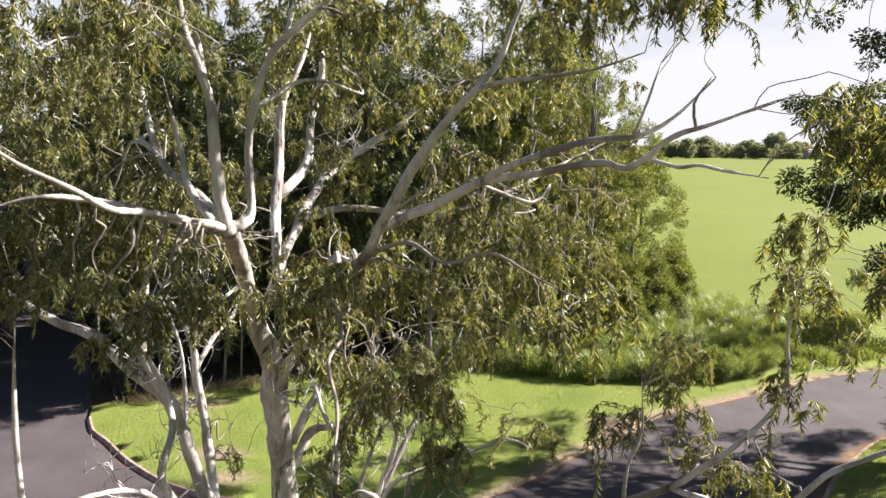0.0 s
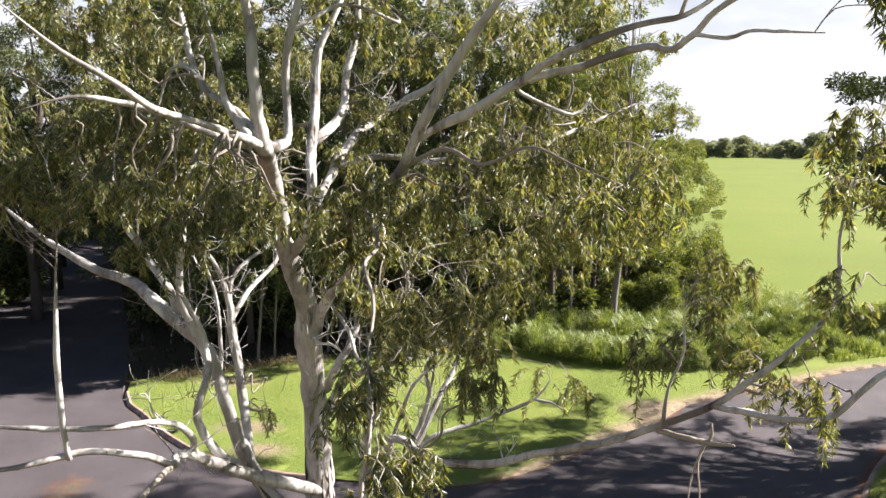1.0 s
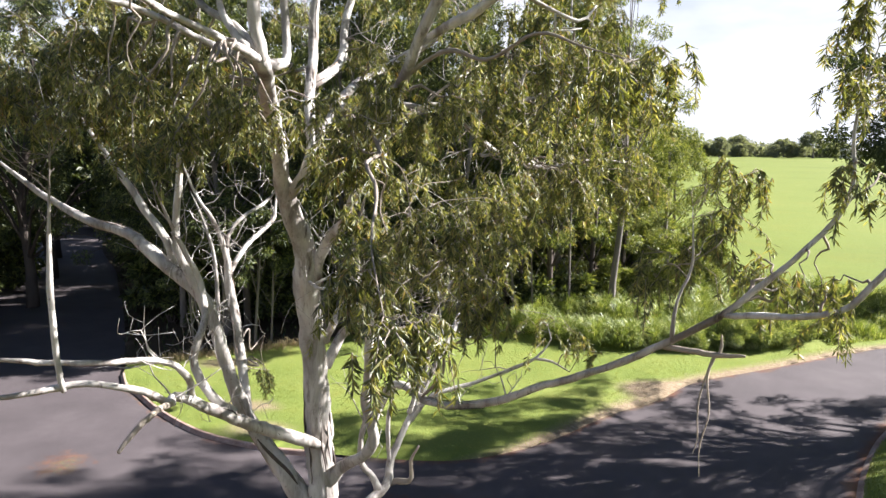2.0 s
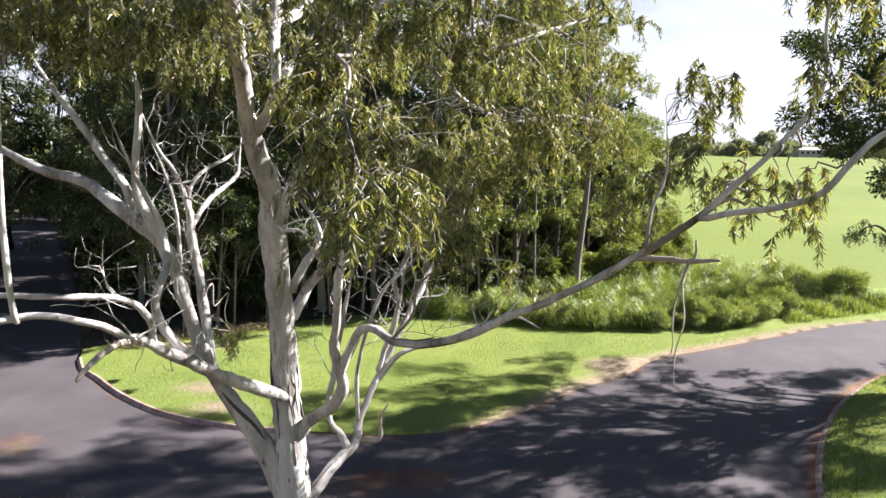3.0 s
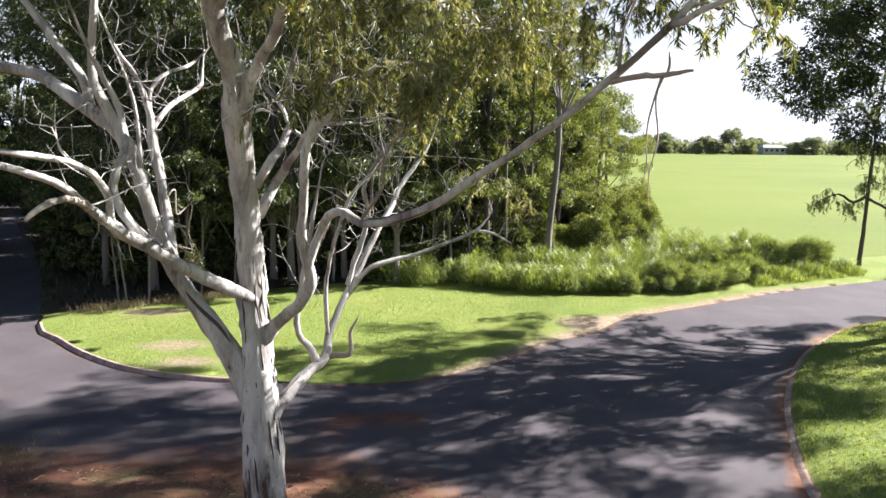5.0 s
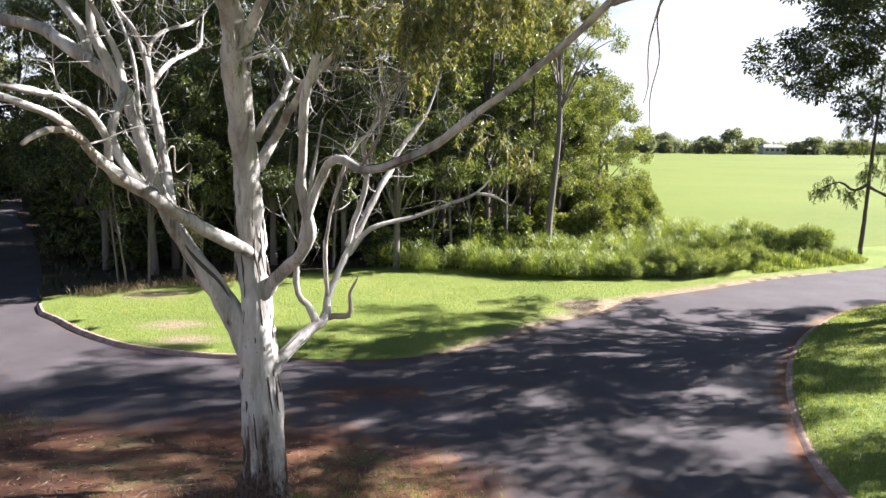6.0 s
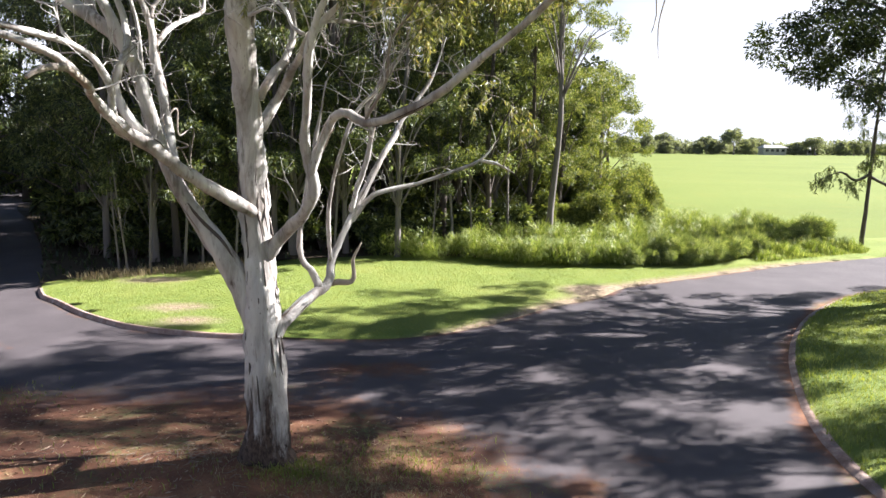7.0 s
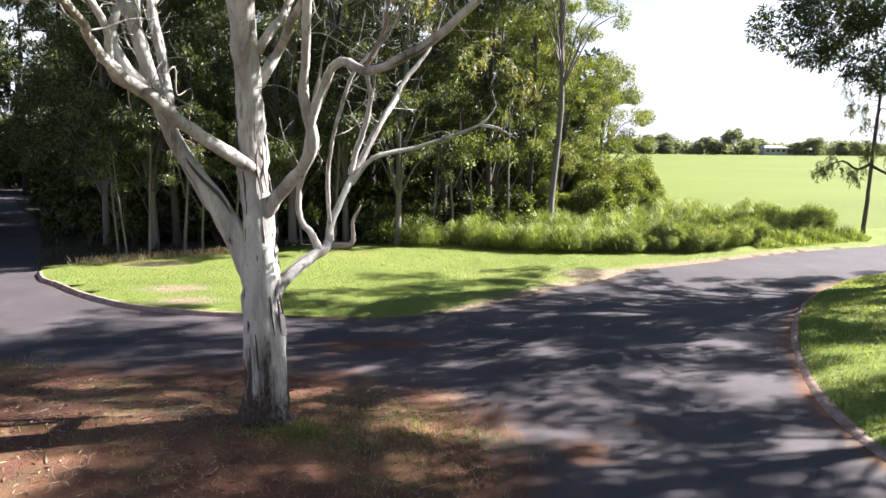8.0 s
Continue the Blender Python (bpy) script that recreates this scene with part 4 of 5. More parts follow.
def hanging_sprays(name, tree, lobe, seed, leaf=M_GUMLEAF, wood=M_TWIG, size=0.1, per=44, drop=0.4, pale=2):
    """One lobe of a drooping crown as parts of the tree: branches from the nearest limb, branchlets, and leaves on hanging sprays."""
    rng = np.random.default_rng(seed)
    x, y, z, rx, ry, rz, n = lobe
    at = np.array([x, y, z]) - np.array(tree.location)
    rows = np.vstack(GROWN[tree.name])
    rows = rows[rows[:, 3] < 0.13]
    for _ in range(pale if n > 50 else 0):
        q = rng.standard_normal(3)
        end = at + q / np.linalg.norm(q) * np.array([rx, ry, rz]) * 0.75
        near = rows[np.argmin(np.linalg.norm(rows[:, :3] - end, axis=1) + rng.uniform(0, 0.6, len(rows)))]
        r = min(0.036, 0.7 * near[3])
        bits = [near[:3] + (end - near[:3]) * k + (rng.standard_normal(3) * 0.13 + np.array([0, 0, 0.2 * math.sin(math.pi * k)])) * (0 < k < 1) for k in (0, 0.25, 0.5, 0.75, 1.0)]
        line = smooth_line([(*b, r * (1 - 0.8 * k / 4)) for k, b in enumerate(bits)], 0.07)
        rows = np.vstack([rows, line])
        mesh_part("branch", *tube(line, 6, 0.12, seed), M_BARK if wood == M_TWIG else wood, tree)
    boughs, base, way, length = [], [], [], []
    clusters = max(3, n // 7)
    for _ in range(clusters):
        q = rng.standard_normal(3)
        end = at + q / np.linalg.norm(q) * rng.uniform(0.1, 1.0) ** 0.45 * np.array([rx, ry, rz])
        near = rows[np.argmin(np.linalg.norm(rows[:, :3] - end, axis=1) + rng.uniform(0, 0.4, len(rows)))]
        a, d = near[:3], end - near[:3]
        r, far = min(0.016, 0.6 * near[3]), np.linalg.norm(d)
        side = rng.standard_normal((6, 3)) * 0.055 * far
        bits = [(*(a + d * k + side[n] * (0 < k < 1) + np.array([0, 0, 0.1 * far * math.sin(math.pi * k)])), r * (1 - 0.75 * k)) for n, k in enumerate((0, 0.2, 0.4, 0.6, 0.8, 1.0))]
        line = smooth_line(bits, 0.055)
        boughs.append(tube(line, 4, 0.05, seed))
        tips = line[-max(2, len(line) // 3):, :3]
        for _ in range(max(3, n // clusters)):
            s = tips[rng.integers(len(tips))] + rng.standard_normal(3) * np.array([0.085, 0.085, 0.05]) * size / 0.1
            swing = rng.standard_normal(3) * 0.36
            fall = np.array([swing[0], swing[1], -1.0])
            long = drop * rng.uniform(0.45, 1.3)
            t = np.sort(rng.uniform(0.02, 1, per))
            spread = np.array([swing[0], swing[1], 0.25]) * 0.5
            rows_s = s + np.outer(t, fall) * long + np.outer(t * (1 - t), spread)
            boughs.append(tube(np.column_stack([rows_s[[0, per // 2, per - 1]], [0.004, 0.003, 0.0025]]), 3, 0, 1))
            base.append(rows_s)
            way.append(np.column_stack([rng.standard_normal((per, 2)) * 0.5, -rng.uniform(0.35, 1.1, per)]))
            length.append(rng.uniform(0.6, 1.25, per) * size)
    base, way, length = np.vstack(base), np.vstack(way), np.concatenate(length)
    v, f = leaves(base, way, length, length * rng.uniform(0.13, 0.21, len(length)), rng)
    mesh_part("twig_growth", *joined(boughs), wood, tree)["kind"] = "stuff"
    mesh_part(name, v, f, leaf, tree, smooth=False)["kind"] = "stuff"


for i, lobe in enumerate(LOBES):
    near = lobe[1] < 5.75
    if lobe[2] < 7.3 and not near:
        lobe = (*lobe[:6], max(8, int(lobe[6] * 0.72)))
    elif lobe[0] > 1.5 and lobe[2] < 7.6:
        lobe = (*lobe[:6], max(7, int(lobe[6] * 0.65)))
    hanging_sprays("foliage", gum, lobe, 100 + i, size=0.07 if near else 0.092, per=62 if near else 50, drop=0.27 if near else 0.31)


# ---- other trees ----
def clumped_leaves(centres, radii, count, size, rng, droop=0.3, slim=0.45):
    """Leaves gathered in uneven clumps round the given centres."""
    per = rng.multinomial(count, (radii ** 2) / (radii ** 2).sum())
    at = np.repeat(centres, per, 0)
    r = np.repeat(radii, per)
    q = rng.standard_normal((len(at), 3))
    q /= np.linalg.norm(q, axis=1)[:, None]
    base = at + q * (r * rng.uniform(0.15, 1.0, len(at)) ** 0.55)[:, None] * np.array([1, 1, 0.75])
    way = q + rng.standard_normal((len(at), 3)) * 0.7 + np.array([0, 0, -droop])
    long = size * rng.uniform(0.6, 1.4, len(at))
    return leaves(base, way, long, long * slim, rng)


def grown_tree(name, label, height, spread, first, seed, leaf, bark, count, size, radius, clumps=26, lean=0.0, droop=0.3, slim=0.45, category="tree", clump=0.2, inner=0.0, skirt=0, added_clumps=(), every=0):
    """A tree with a tapered trunk, limbs and a crown of leaf clumps, foot at its origin."""
    rng = np.random.default_rng(seed)
    tree = tagged(new(name), label, category, name.replace("_", " ") + "s")
    top = np.array([lean * height, rng.uniform(-0.05, 0.05) * height, height * 0.9])
    trunk = smooth_line([(0, 0, -0.15, radius * 1.35), (*(top * 0.12), radius), (*(top * 0.4 + rng.standard_normal(3) * radius * 0.8), radius * 0.78), (*(top * 0.7 + rng.standard_normal(3) * radius), radius * 0.5), (*top, radius * 0.12)], height / 22)
    v, f = tube(trunk, 9, 0.1, seed)
    mesh_part("trunk", v, f, bark, tree)
    centres, radii = [], []
    for k in range(clumps):
        h = rng.uniform(first, 1.0)
        a = k * 2.4 + rng.uniform(-0.5, 0.5)
        reach = spread * math.sqrt(max(0.05, 1 - ((h - first) / (1.02 - first)) ** 2.2)) * rng.uniform(0.35, 1.0)
        row = trunk[min(len(trunk) - 1, int(max(0.2, h - 0.18) * len(trunk)))]
        end = np.array([math.cos(a) * reach + row[0], math.sin(a) * reach + row[1], h * height])
        centres.append(end)
        radii.append(spread * clump * rng.uniform(0.7, 1.35))
        if k % (every or (2 if clumps < 60 else 5)) == 0:
            r = row[3] * 0.36
            mid = (row[:3] + end) / 2 + np.array([0, 0, 0.06 * height]) + rng.standard_normal(3) * 0.04 * spread
            v, f = tube(smooth_line([(*row[:3], r), (*mid, r * 0.6), (*end, r * 0.15)], spread / 5), 6, 0.08, k)
            mesh_part("limb", v, f, bark, tree)
            if inner:
                centres += [mid, row[:3] * 0.3 + mid * 0.7, end * 0.5 + mid * 0.5]
                radii += [radii[-1] * inner] * 3
    for cx, cy, cz, cr in added_clumps:
        centres.append(np.array([cx, cy, cz]))
        radii.append(cr)
    # low clumps added to shade the gaps between trunk and limb shadows
    for k in range(skirt):
        a, reach = k * 2.4, spread * rng.uniform(0.08, 0.34)
        centres.append(np.array([math.cos(a) * reach, math.sin(a) * reach, height * rng.uniform(0.1, first + 0.05)]))
        radii.append(spread * clump * rng.uniform(0.6, 1.0))
    v, f = clumped_leaves(np.array(centres), np.array(radii), count, size, rng, droop, slim)
    mesh_part("crown", v, f, leaf, tree, smooth=False)
    return tree


def stand(tree, x, y, z=0.1, turn=0.0, scale=1.0, wide=1.0):
    tree.matrix_basis = pose(x, y, z, 0, 0, turn) @ Matrix.Diagonal((scale * wide, scale * wide, scale, 1))
    return tree


def again(tree, x, y, z=0.1, turn=0.0, scale=1.0, wide=1.0):
    m = pose(x, y, z, 0, 0, turn) @ Matrix.Diagonal((scale * wide, scale * wide, scale, 1))
    s = tree.scale
    return copy_thing(tree, m @ Matrix.Diagonal((1 / s[0], 1 / s[1], 1 / s[2], 1)))


def woods():
    rng = random.Random(5)
    kinds = [
        grown_tree("woodland_tree", "tall slim woodland gum tree with a dark trunk", 15, 3.2, 0.32, 11, M_WOODLEAF, M_DARK, 19000, 0.15, 0.18, 66, 0.0, 1.0, 0.28, "tree", 0.15),
        grown_tree("woodland_tree", "slim woodland tree with a grey trunk and loose green crown", 12, 2.6, 0.28, 12, M_WOODLEAF, M_GREY, 16000, 0.14, 0.11, 58, 0.0, 1.0, 0.28, "tree", 0.15),
        grown_tree("woodland_tree", "dense shaded woodland tree with low dark branches", 13, 3.4, 0.2, 13, M_WOODLEAF, M_DARK, 20000, 0.15, 0.2, 74, 0.0, 1.0, 0.28, "tree", 0.15),
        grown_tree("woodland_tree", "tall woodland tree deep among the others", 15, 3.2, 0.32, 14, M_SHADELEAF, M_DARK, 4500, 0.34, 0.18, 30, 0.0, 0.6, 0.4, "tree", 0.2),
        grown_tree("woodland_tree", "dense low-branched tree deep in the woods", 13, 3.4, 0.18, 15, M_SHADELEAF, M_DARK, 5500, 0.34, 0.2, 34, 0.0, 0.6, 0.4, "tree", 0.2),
        grown_tree("woodland_tree", "slim sunlit tree with loose light-green leaves at the wood's edge", 12.5, 2.7, 0.22, 16, M_SUNLEAF, M_DARK, 16000, 0.135, 0.12, 60, 0.0, 1.0, 0.28, "tree", 0.145),
    ]
    stand(kinds[5], 2.2, 30.2, turn=40)
    stand(kinds[3], -13, 57, turn=0)
    stand(kinds[4], -19, 60, turn=0)
    stand(kinds[0], 1.5, 31.5, turn=20)
    stand(kinds[1], -0.5, 26.9, turn=70, scale=1.05)
    stand(kinds[2], -7.5, 31.0, turn=10)
    spots = [(-9.4, 25.6, 1), (-4.6, 27.1, 1), (-11.6, 26.8, 1), (-16.4, 36.5, 2), (-13.8, 29.8, 2), (-13.0, 32.4, 0), (-11.2, 31.2, 2), (-15.6, 34.6, 0), (-17.6, 40.6, 2), (-20.8, 47.2, 0), (-9.6, 30.2, 0), (-20.0, 30.0, 2), (-23.0, 36.4, 2), (-28.5, 53, 0), (-26.6, 43.0, 2), (-18.4, 43.2, 0), (-19.2, 47.8, 2), (5.6, 32.2, 1), (7.4, 33.8, 1), (-3.2, 29.5, 0), (-5.4, 27.6, 1), (-9.0, 26.8, 0), (-11.4, 29.5, 2), (-13.6, 33.5, 0), (-9.8, 34.5, 1), (-5.6, 34.2, 0), (-2.0, 34.8, 2),
             (1.4, 36.2, 0), (4.2, 33.6, 1), (6.6, 37.0, 2), (-5.2, 40.0, 0), (-9.8, 40.5, 2), (-14.5, 39.5, 0),
             (-17.5, 43.5, 2), (-12.5, 46, 0), (-7, 46.5, 2), (-19.5, 48.5, 0), (-2.6, 27.9, 1), (3.4, 29.4, 1), (-6, 50, 0), (-10, 54, 0), (-1, 52, 0), (3, 50, 0), (7.5, 46, 2), (-14, 51, 2),
             (-22.5, 26, 0), (-26, 31.5, 2), (-21.5, 20.5, 1), (-29, 38, 0), (-33, 44, 2), (-30, 28, 0), (-35, 36, 2), (-27, 22, 0), (-38, 50, 0), (-24, 54, 2), (-31, 60, 0), (-16, 56, 0), (-40, 62, 2), (-44, 40, 0), (-48, 52, 2), (-52, 66, 0), (-44, 74, 2), (-34, 72, 0), (-26, 66, 2), (-18, 66, 2), (-10, 60, 0), (-58, 58, 2), (-36, 26, 2), (-42, 32, 0), (-28, 16, 2), (-34, 18, 0), (-40, 84, 2), (-50, 80, 0), (-58, 88, 2), (-64, 76, 2), (-70, 90, 0), (-66, 64, 2), (-56, 46, 2), (-62, 52, 0), (-76, 80, 2), (-30, 86, 2), (-22, 78, 0), (-50, 34, 2), (-46, 24, 2)]
    for x, y, k in spots:
        # deep trees are the sparse kinds, their leaves darkened as painted inner shade
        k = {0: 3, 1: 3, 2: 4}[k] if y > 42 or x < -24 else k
        # most right-hand trees take the leaf copy coloured as sunlit
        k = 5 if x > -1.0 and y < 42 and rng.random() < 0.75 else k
        low = 0.66 if y > 55 and 0.46 < -x / y < 0.67 else 1.0
        again(kinds[k], x, y, turn=rng.uniform(0, 360), scale=low * rng.uniform(0.85, 1.2), wide=rng.uniform(0.9, 1.15))
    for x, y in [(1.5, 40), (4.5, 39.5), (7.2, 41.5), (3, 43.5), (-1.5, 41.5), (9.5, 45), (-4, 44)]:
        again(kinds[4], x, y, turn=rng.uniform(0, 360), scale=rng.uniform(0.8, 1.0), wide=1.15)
    pole = grown_tree("woodland_tree", "tall pole-straight gum tree with smooth grey bark", 15, 2.6, 0.6, 21, M_SUNLEAF, M_GREY, 13000, 0.13, 0.145, 46, 0.025, 1.1, 0.26, "tree", 0.15)
    stand(pole, 6.05, 29.4, turn=0)
    sapling = grown_tree("sapling", "thin pale-stemmed sapling at the edge of the woods", 6.0, 1.1, 0.45, 31, M_WOODLEAF, M_GREY, 2600, 0.15, 0.042, 16, 0.05, 0.8, 0.3)
    stand(sapling, -8.85, 23.5, turn=30)
    for x, y, s in [(-9.5, 23.3, 0.8), (-9.9, 23.6, 0.85), (-7.4, 24.6, 0.9), (-6.4, 25.3, 1.0), (0.9, 27.6, 0.9), (2.6, 28.4, 1.1), (-4.2, 26.6, 1.0), (-7.9, 24.2, 1.15), (-3.0, 27.2, 1.2), (-5.6, 25.7, 0.95), (1.8, 27.9, 1.25), (4.2, 29.0, 1.2)]:
        again(sapling, x, y, turn=rng.uniform(0, 360), scale=s * 1.1)


woods()


def shrub(label, width, height, seed, leaf, count, size, slim=0.4):
    rng = np.random.default_rng(seed)
    bush = tagged(new("shrub"), label, "shrub", "shrubs of the wood and field edge")
    centres, radii = [], []
    for k in range(20):
        a, r = rng.uniform(0, 6.28), width * rng.uniform(0.1, 0.85) ** 0.7
        end = np.array([math.cos(a) * r, math.sin(a) * r, height * rng.uniform(0.3, 0.9) * (1 - 0.35 * (r / width) ** 2)])
        mesh_part("stem", *tube(smooth_line([(end[0] * 0.1, end[1] * 0.1, -0.1, 0.03), (end[0] * 0.5, end[1] * 0.5, end[2] * 0.7, 0.02), (*end, 0.006)], 0.4), 5, 0.05, k), M_DARK, bush)
        centres.append(end)
        radii.append(width * rng.uniform(0.17, 0.32))
    v, f = clumped_leaves(np.array(centres), np.array(radii), count, size, rng, 0.15, slim)
    v[:, 2] = np.maximum(v[:, 2], 0.0)
    mesh_part("foliage", v, f, leaf, bush, smooth=False)
    return bush


def undergrowth():
    rng = random.Random(9)
    dark = shrub("leafy dark green undergrowth shrub in the woods", 1.1, 1.7, 41, M_WOODLEAF, 2200, 0.22)
    stand(dark, -1.6, 28.0)
    light = shrub("bright green sunlit shrub at the field's edge", 1.6, 2.6, 42, M_SUNLEAF, 10000, 0.125, 0.32)
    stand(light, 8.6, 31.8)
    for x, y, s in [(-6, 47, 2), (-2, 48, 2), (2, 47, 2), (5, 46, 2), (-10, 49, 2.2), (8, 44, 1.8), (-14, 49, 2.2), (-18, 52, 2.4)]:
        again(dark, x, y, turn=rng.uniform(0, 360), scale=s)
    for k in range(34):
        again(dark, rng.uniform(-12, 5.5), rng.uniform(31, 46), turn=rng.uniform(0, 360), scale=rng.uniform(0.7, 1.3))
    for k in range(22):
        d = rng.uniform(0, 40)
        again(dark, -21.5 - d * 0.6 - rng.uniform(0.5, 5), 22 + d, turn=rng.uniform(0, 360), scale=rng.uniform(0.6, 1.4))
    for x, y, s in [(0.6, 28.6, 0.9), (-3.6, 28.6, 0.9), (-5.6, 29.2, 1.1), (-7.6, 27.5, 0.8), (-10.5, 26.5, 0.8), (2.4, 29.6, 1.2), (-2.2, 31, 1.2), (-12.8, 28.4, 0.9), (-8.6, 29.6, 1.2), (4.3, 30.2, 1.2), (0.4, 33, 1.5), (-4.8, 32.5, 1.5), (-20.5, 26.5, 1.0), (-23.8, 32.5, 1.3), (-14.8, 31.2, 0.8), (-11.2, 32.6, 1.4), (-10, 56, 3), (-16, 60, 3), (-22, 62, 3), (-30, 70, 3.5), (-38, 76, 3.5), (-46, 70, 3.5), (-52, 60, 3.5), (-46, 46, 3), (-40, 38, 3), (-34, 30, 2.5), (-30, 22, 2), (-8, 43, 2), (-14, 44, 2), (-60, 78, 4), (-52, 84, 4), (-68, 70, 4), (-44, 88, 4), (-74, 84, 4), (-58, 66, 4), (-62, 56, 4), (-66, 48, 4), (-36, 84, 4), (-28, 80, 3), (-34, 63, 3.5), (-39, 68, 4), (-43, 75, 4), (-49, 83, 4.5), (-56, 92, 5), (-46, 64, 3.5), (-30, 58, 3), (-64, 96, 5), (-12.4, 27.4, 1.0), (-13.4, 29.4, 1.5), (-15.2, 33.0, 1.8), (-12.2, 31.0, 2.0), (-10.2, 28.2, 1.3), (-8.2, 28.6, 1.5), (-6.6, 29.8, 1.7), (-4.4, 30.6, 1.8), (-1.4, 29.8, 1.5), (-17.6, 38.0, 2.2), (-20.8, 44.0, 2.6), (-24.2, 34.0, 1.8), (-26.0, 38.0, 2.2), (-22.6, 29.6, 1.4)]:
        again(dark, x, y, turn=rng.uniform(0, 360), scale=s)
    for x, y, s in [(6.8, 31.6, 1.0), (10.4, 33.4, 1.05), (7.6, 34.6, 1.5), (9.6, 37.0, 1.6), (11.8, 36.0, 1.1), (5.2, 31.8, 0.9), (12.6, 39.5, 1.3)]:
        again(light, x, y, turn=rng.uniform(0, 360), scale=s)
    edge = grown_tree("tree", "rounded sunlit light-green tree at the edge of the field", 8.5, 3.2, 0.15, 51, M_SUNLEAF, M_GREY, 20000, 0.135, 0.13, 64, 0.0, 0.6, 0.3, "tree", 0.135)
    stand(edge, 10.2, 36.2, turn=0)
    again(edge, 8.0, 39.0, turn=120, scale=1.15)
    again(edge, 12.0, 42.0, turn=220, scale=1.0)
    hedge = shrub("dense strap-leaved green bush beside the tall grass", 1.5, 1.3, 43, M_STRAP, 9000, 0.27, 0.085)
    stand(hedge, 17.2, 30.8)
    again(hedge, 18.9, 31.3, turn=80, scale=1.0)
    again(hedge, 15.6, 30.4, turn=200, scale=0.95)
    for x, y, s in [(9.4, 25.5, 0.5), (10.4, 25.7, 0.58), (11.3, 26.0, 0.62), (12.1, 26.5, 0.6), (12.9, 27.0, 0.62), (13.6, 27.6, 0.6), (14.3, 28.3, 0.62), (15.0, 29.2, 0.66), (12.6, 28.0, 0.7), (8.2, 25.5, 0.48), (6.4, 25.5, 0.46)]:
        again(hedge, x, y, turn=rng.uniform(0, 360), scale=1.3 * s * rng.uniform(0.9, 1.12), wide=0.85)


undergrowth()

# added clumps thicken its left crown and deepen the shade cast on the driveway
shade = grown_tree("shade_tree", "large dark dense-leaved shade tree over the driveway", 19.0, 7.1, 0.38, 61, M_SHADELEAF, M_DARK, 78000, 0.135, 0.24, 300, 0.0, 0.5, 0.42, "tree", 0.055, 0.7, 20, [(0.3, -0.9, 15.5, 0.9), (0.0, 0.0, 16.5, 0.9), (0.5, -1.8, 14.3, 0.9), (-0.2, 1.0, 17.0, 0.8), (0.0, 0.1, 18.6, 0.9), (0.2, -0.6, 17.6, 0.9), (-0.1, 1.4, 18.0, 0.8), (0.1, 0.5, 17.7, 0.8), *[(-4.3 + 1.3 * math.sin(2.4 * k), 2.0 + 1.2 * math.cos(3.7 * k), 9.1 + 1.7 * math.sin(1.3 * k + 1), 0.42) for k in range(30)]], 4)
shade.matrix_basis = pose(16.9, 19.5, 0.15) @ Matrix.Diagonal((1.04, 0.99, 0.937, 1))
# out-of-view tree, copied and placed for the shade it casts
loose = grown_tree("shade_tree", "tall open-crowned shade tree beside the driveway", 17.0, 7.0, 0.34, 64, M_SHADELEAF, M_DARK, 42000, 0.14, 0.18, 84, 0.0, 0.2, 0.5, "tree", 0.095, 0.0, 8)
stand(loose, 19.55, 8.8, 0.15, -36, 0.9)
# out-of-view tree; its added clumps keep sun off the bank and trunk
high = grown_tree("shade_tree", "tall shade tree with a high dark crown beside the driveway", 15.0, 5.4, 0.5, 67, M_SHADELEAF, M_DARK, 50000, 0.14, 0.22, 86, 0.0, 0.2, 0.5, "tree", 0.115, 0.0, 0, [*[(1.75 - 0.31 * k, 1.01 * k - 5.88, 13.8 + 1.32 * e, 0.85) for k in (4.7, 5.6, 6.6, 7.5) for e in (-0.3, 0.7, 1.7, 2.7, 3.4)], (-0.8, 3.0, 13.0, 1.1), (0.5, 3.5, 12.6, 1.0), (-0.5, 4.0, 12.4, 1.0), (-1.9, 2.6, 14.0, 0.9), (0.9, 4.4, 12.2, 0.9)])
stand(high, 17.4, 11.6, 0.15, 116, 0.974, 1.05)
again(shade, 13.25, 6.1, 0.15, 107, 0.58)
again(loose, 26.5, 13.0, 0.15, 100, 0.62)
# out-of-view tree; its added clumps shade a patch of road
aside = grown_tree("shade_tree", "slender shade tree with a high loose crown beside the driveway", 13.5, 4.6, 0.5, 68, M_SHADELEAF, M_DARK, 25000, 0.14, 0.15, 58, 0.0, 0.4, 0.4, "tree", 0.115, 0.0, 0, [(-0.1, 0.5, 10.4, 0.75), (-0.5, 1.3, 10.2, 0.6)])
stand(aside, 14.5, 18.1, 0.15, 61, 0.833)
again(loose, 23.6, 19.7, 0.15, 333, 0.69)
# unseen trees added behind and beside the view to cut down sky fill
unseen_tree = grown_tree("shade_tree", "tall leafy tree added out of view to cut the sky light", 15.0, 6.0, 0.3, 65, M_SHADELEAF, M_DARK, 5000, 0.36, 0.3, 40, 0.0, 0.2, 0.5, "tree", 0.17)
stand(unseen_tree, 14.0, -7.0, 0.15, 40)
again(unseen_tree, 1.0, -13.0, 0.3, 200, 0.9)
again(unseen_tree, -13.0, -8.0, 0.3, 310, 0.85)
again(unseen_tree, -24.0, 3.0, 0.3, 80, 0.85)

thin = tagged(new("thin_tree"), "slender roadside tree with sparse drooping olive leaf clumps", "tree")
thin.location = (21.2, 30.9, 0.1)
AT = Vector(thin.location)
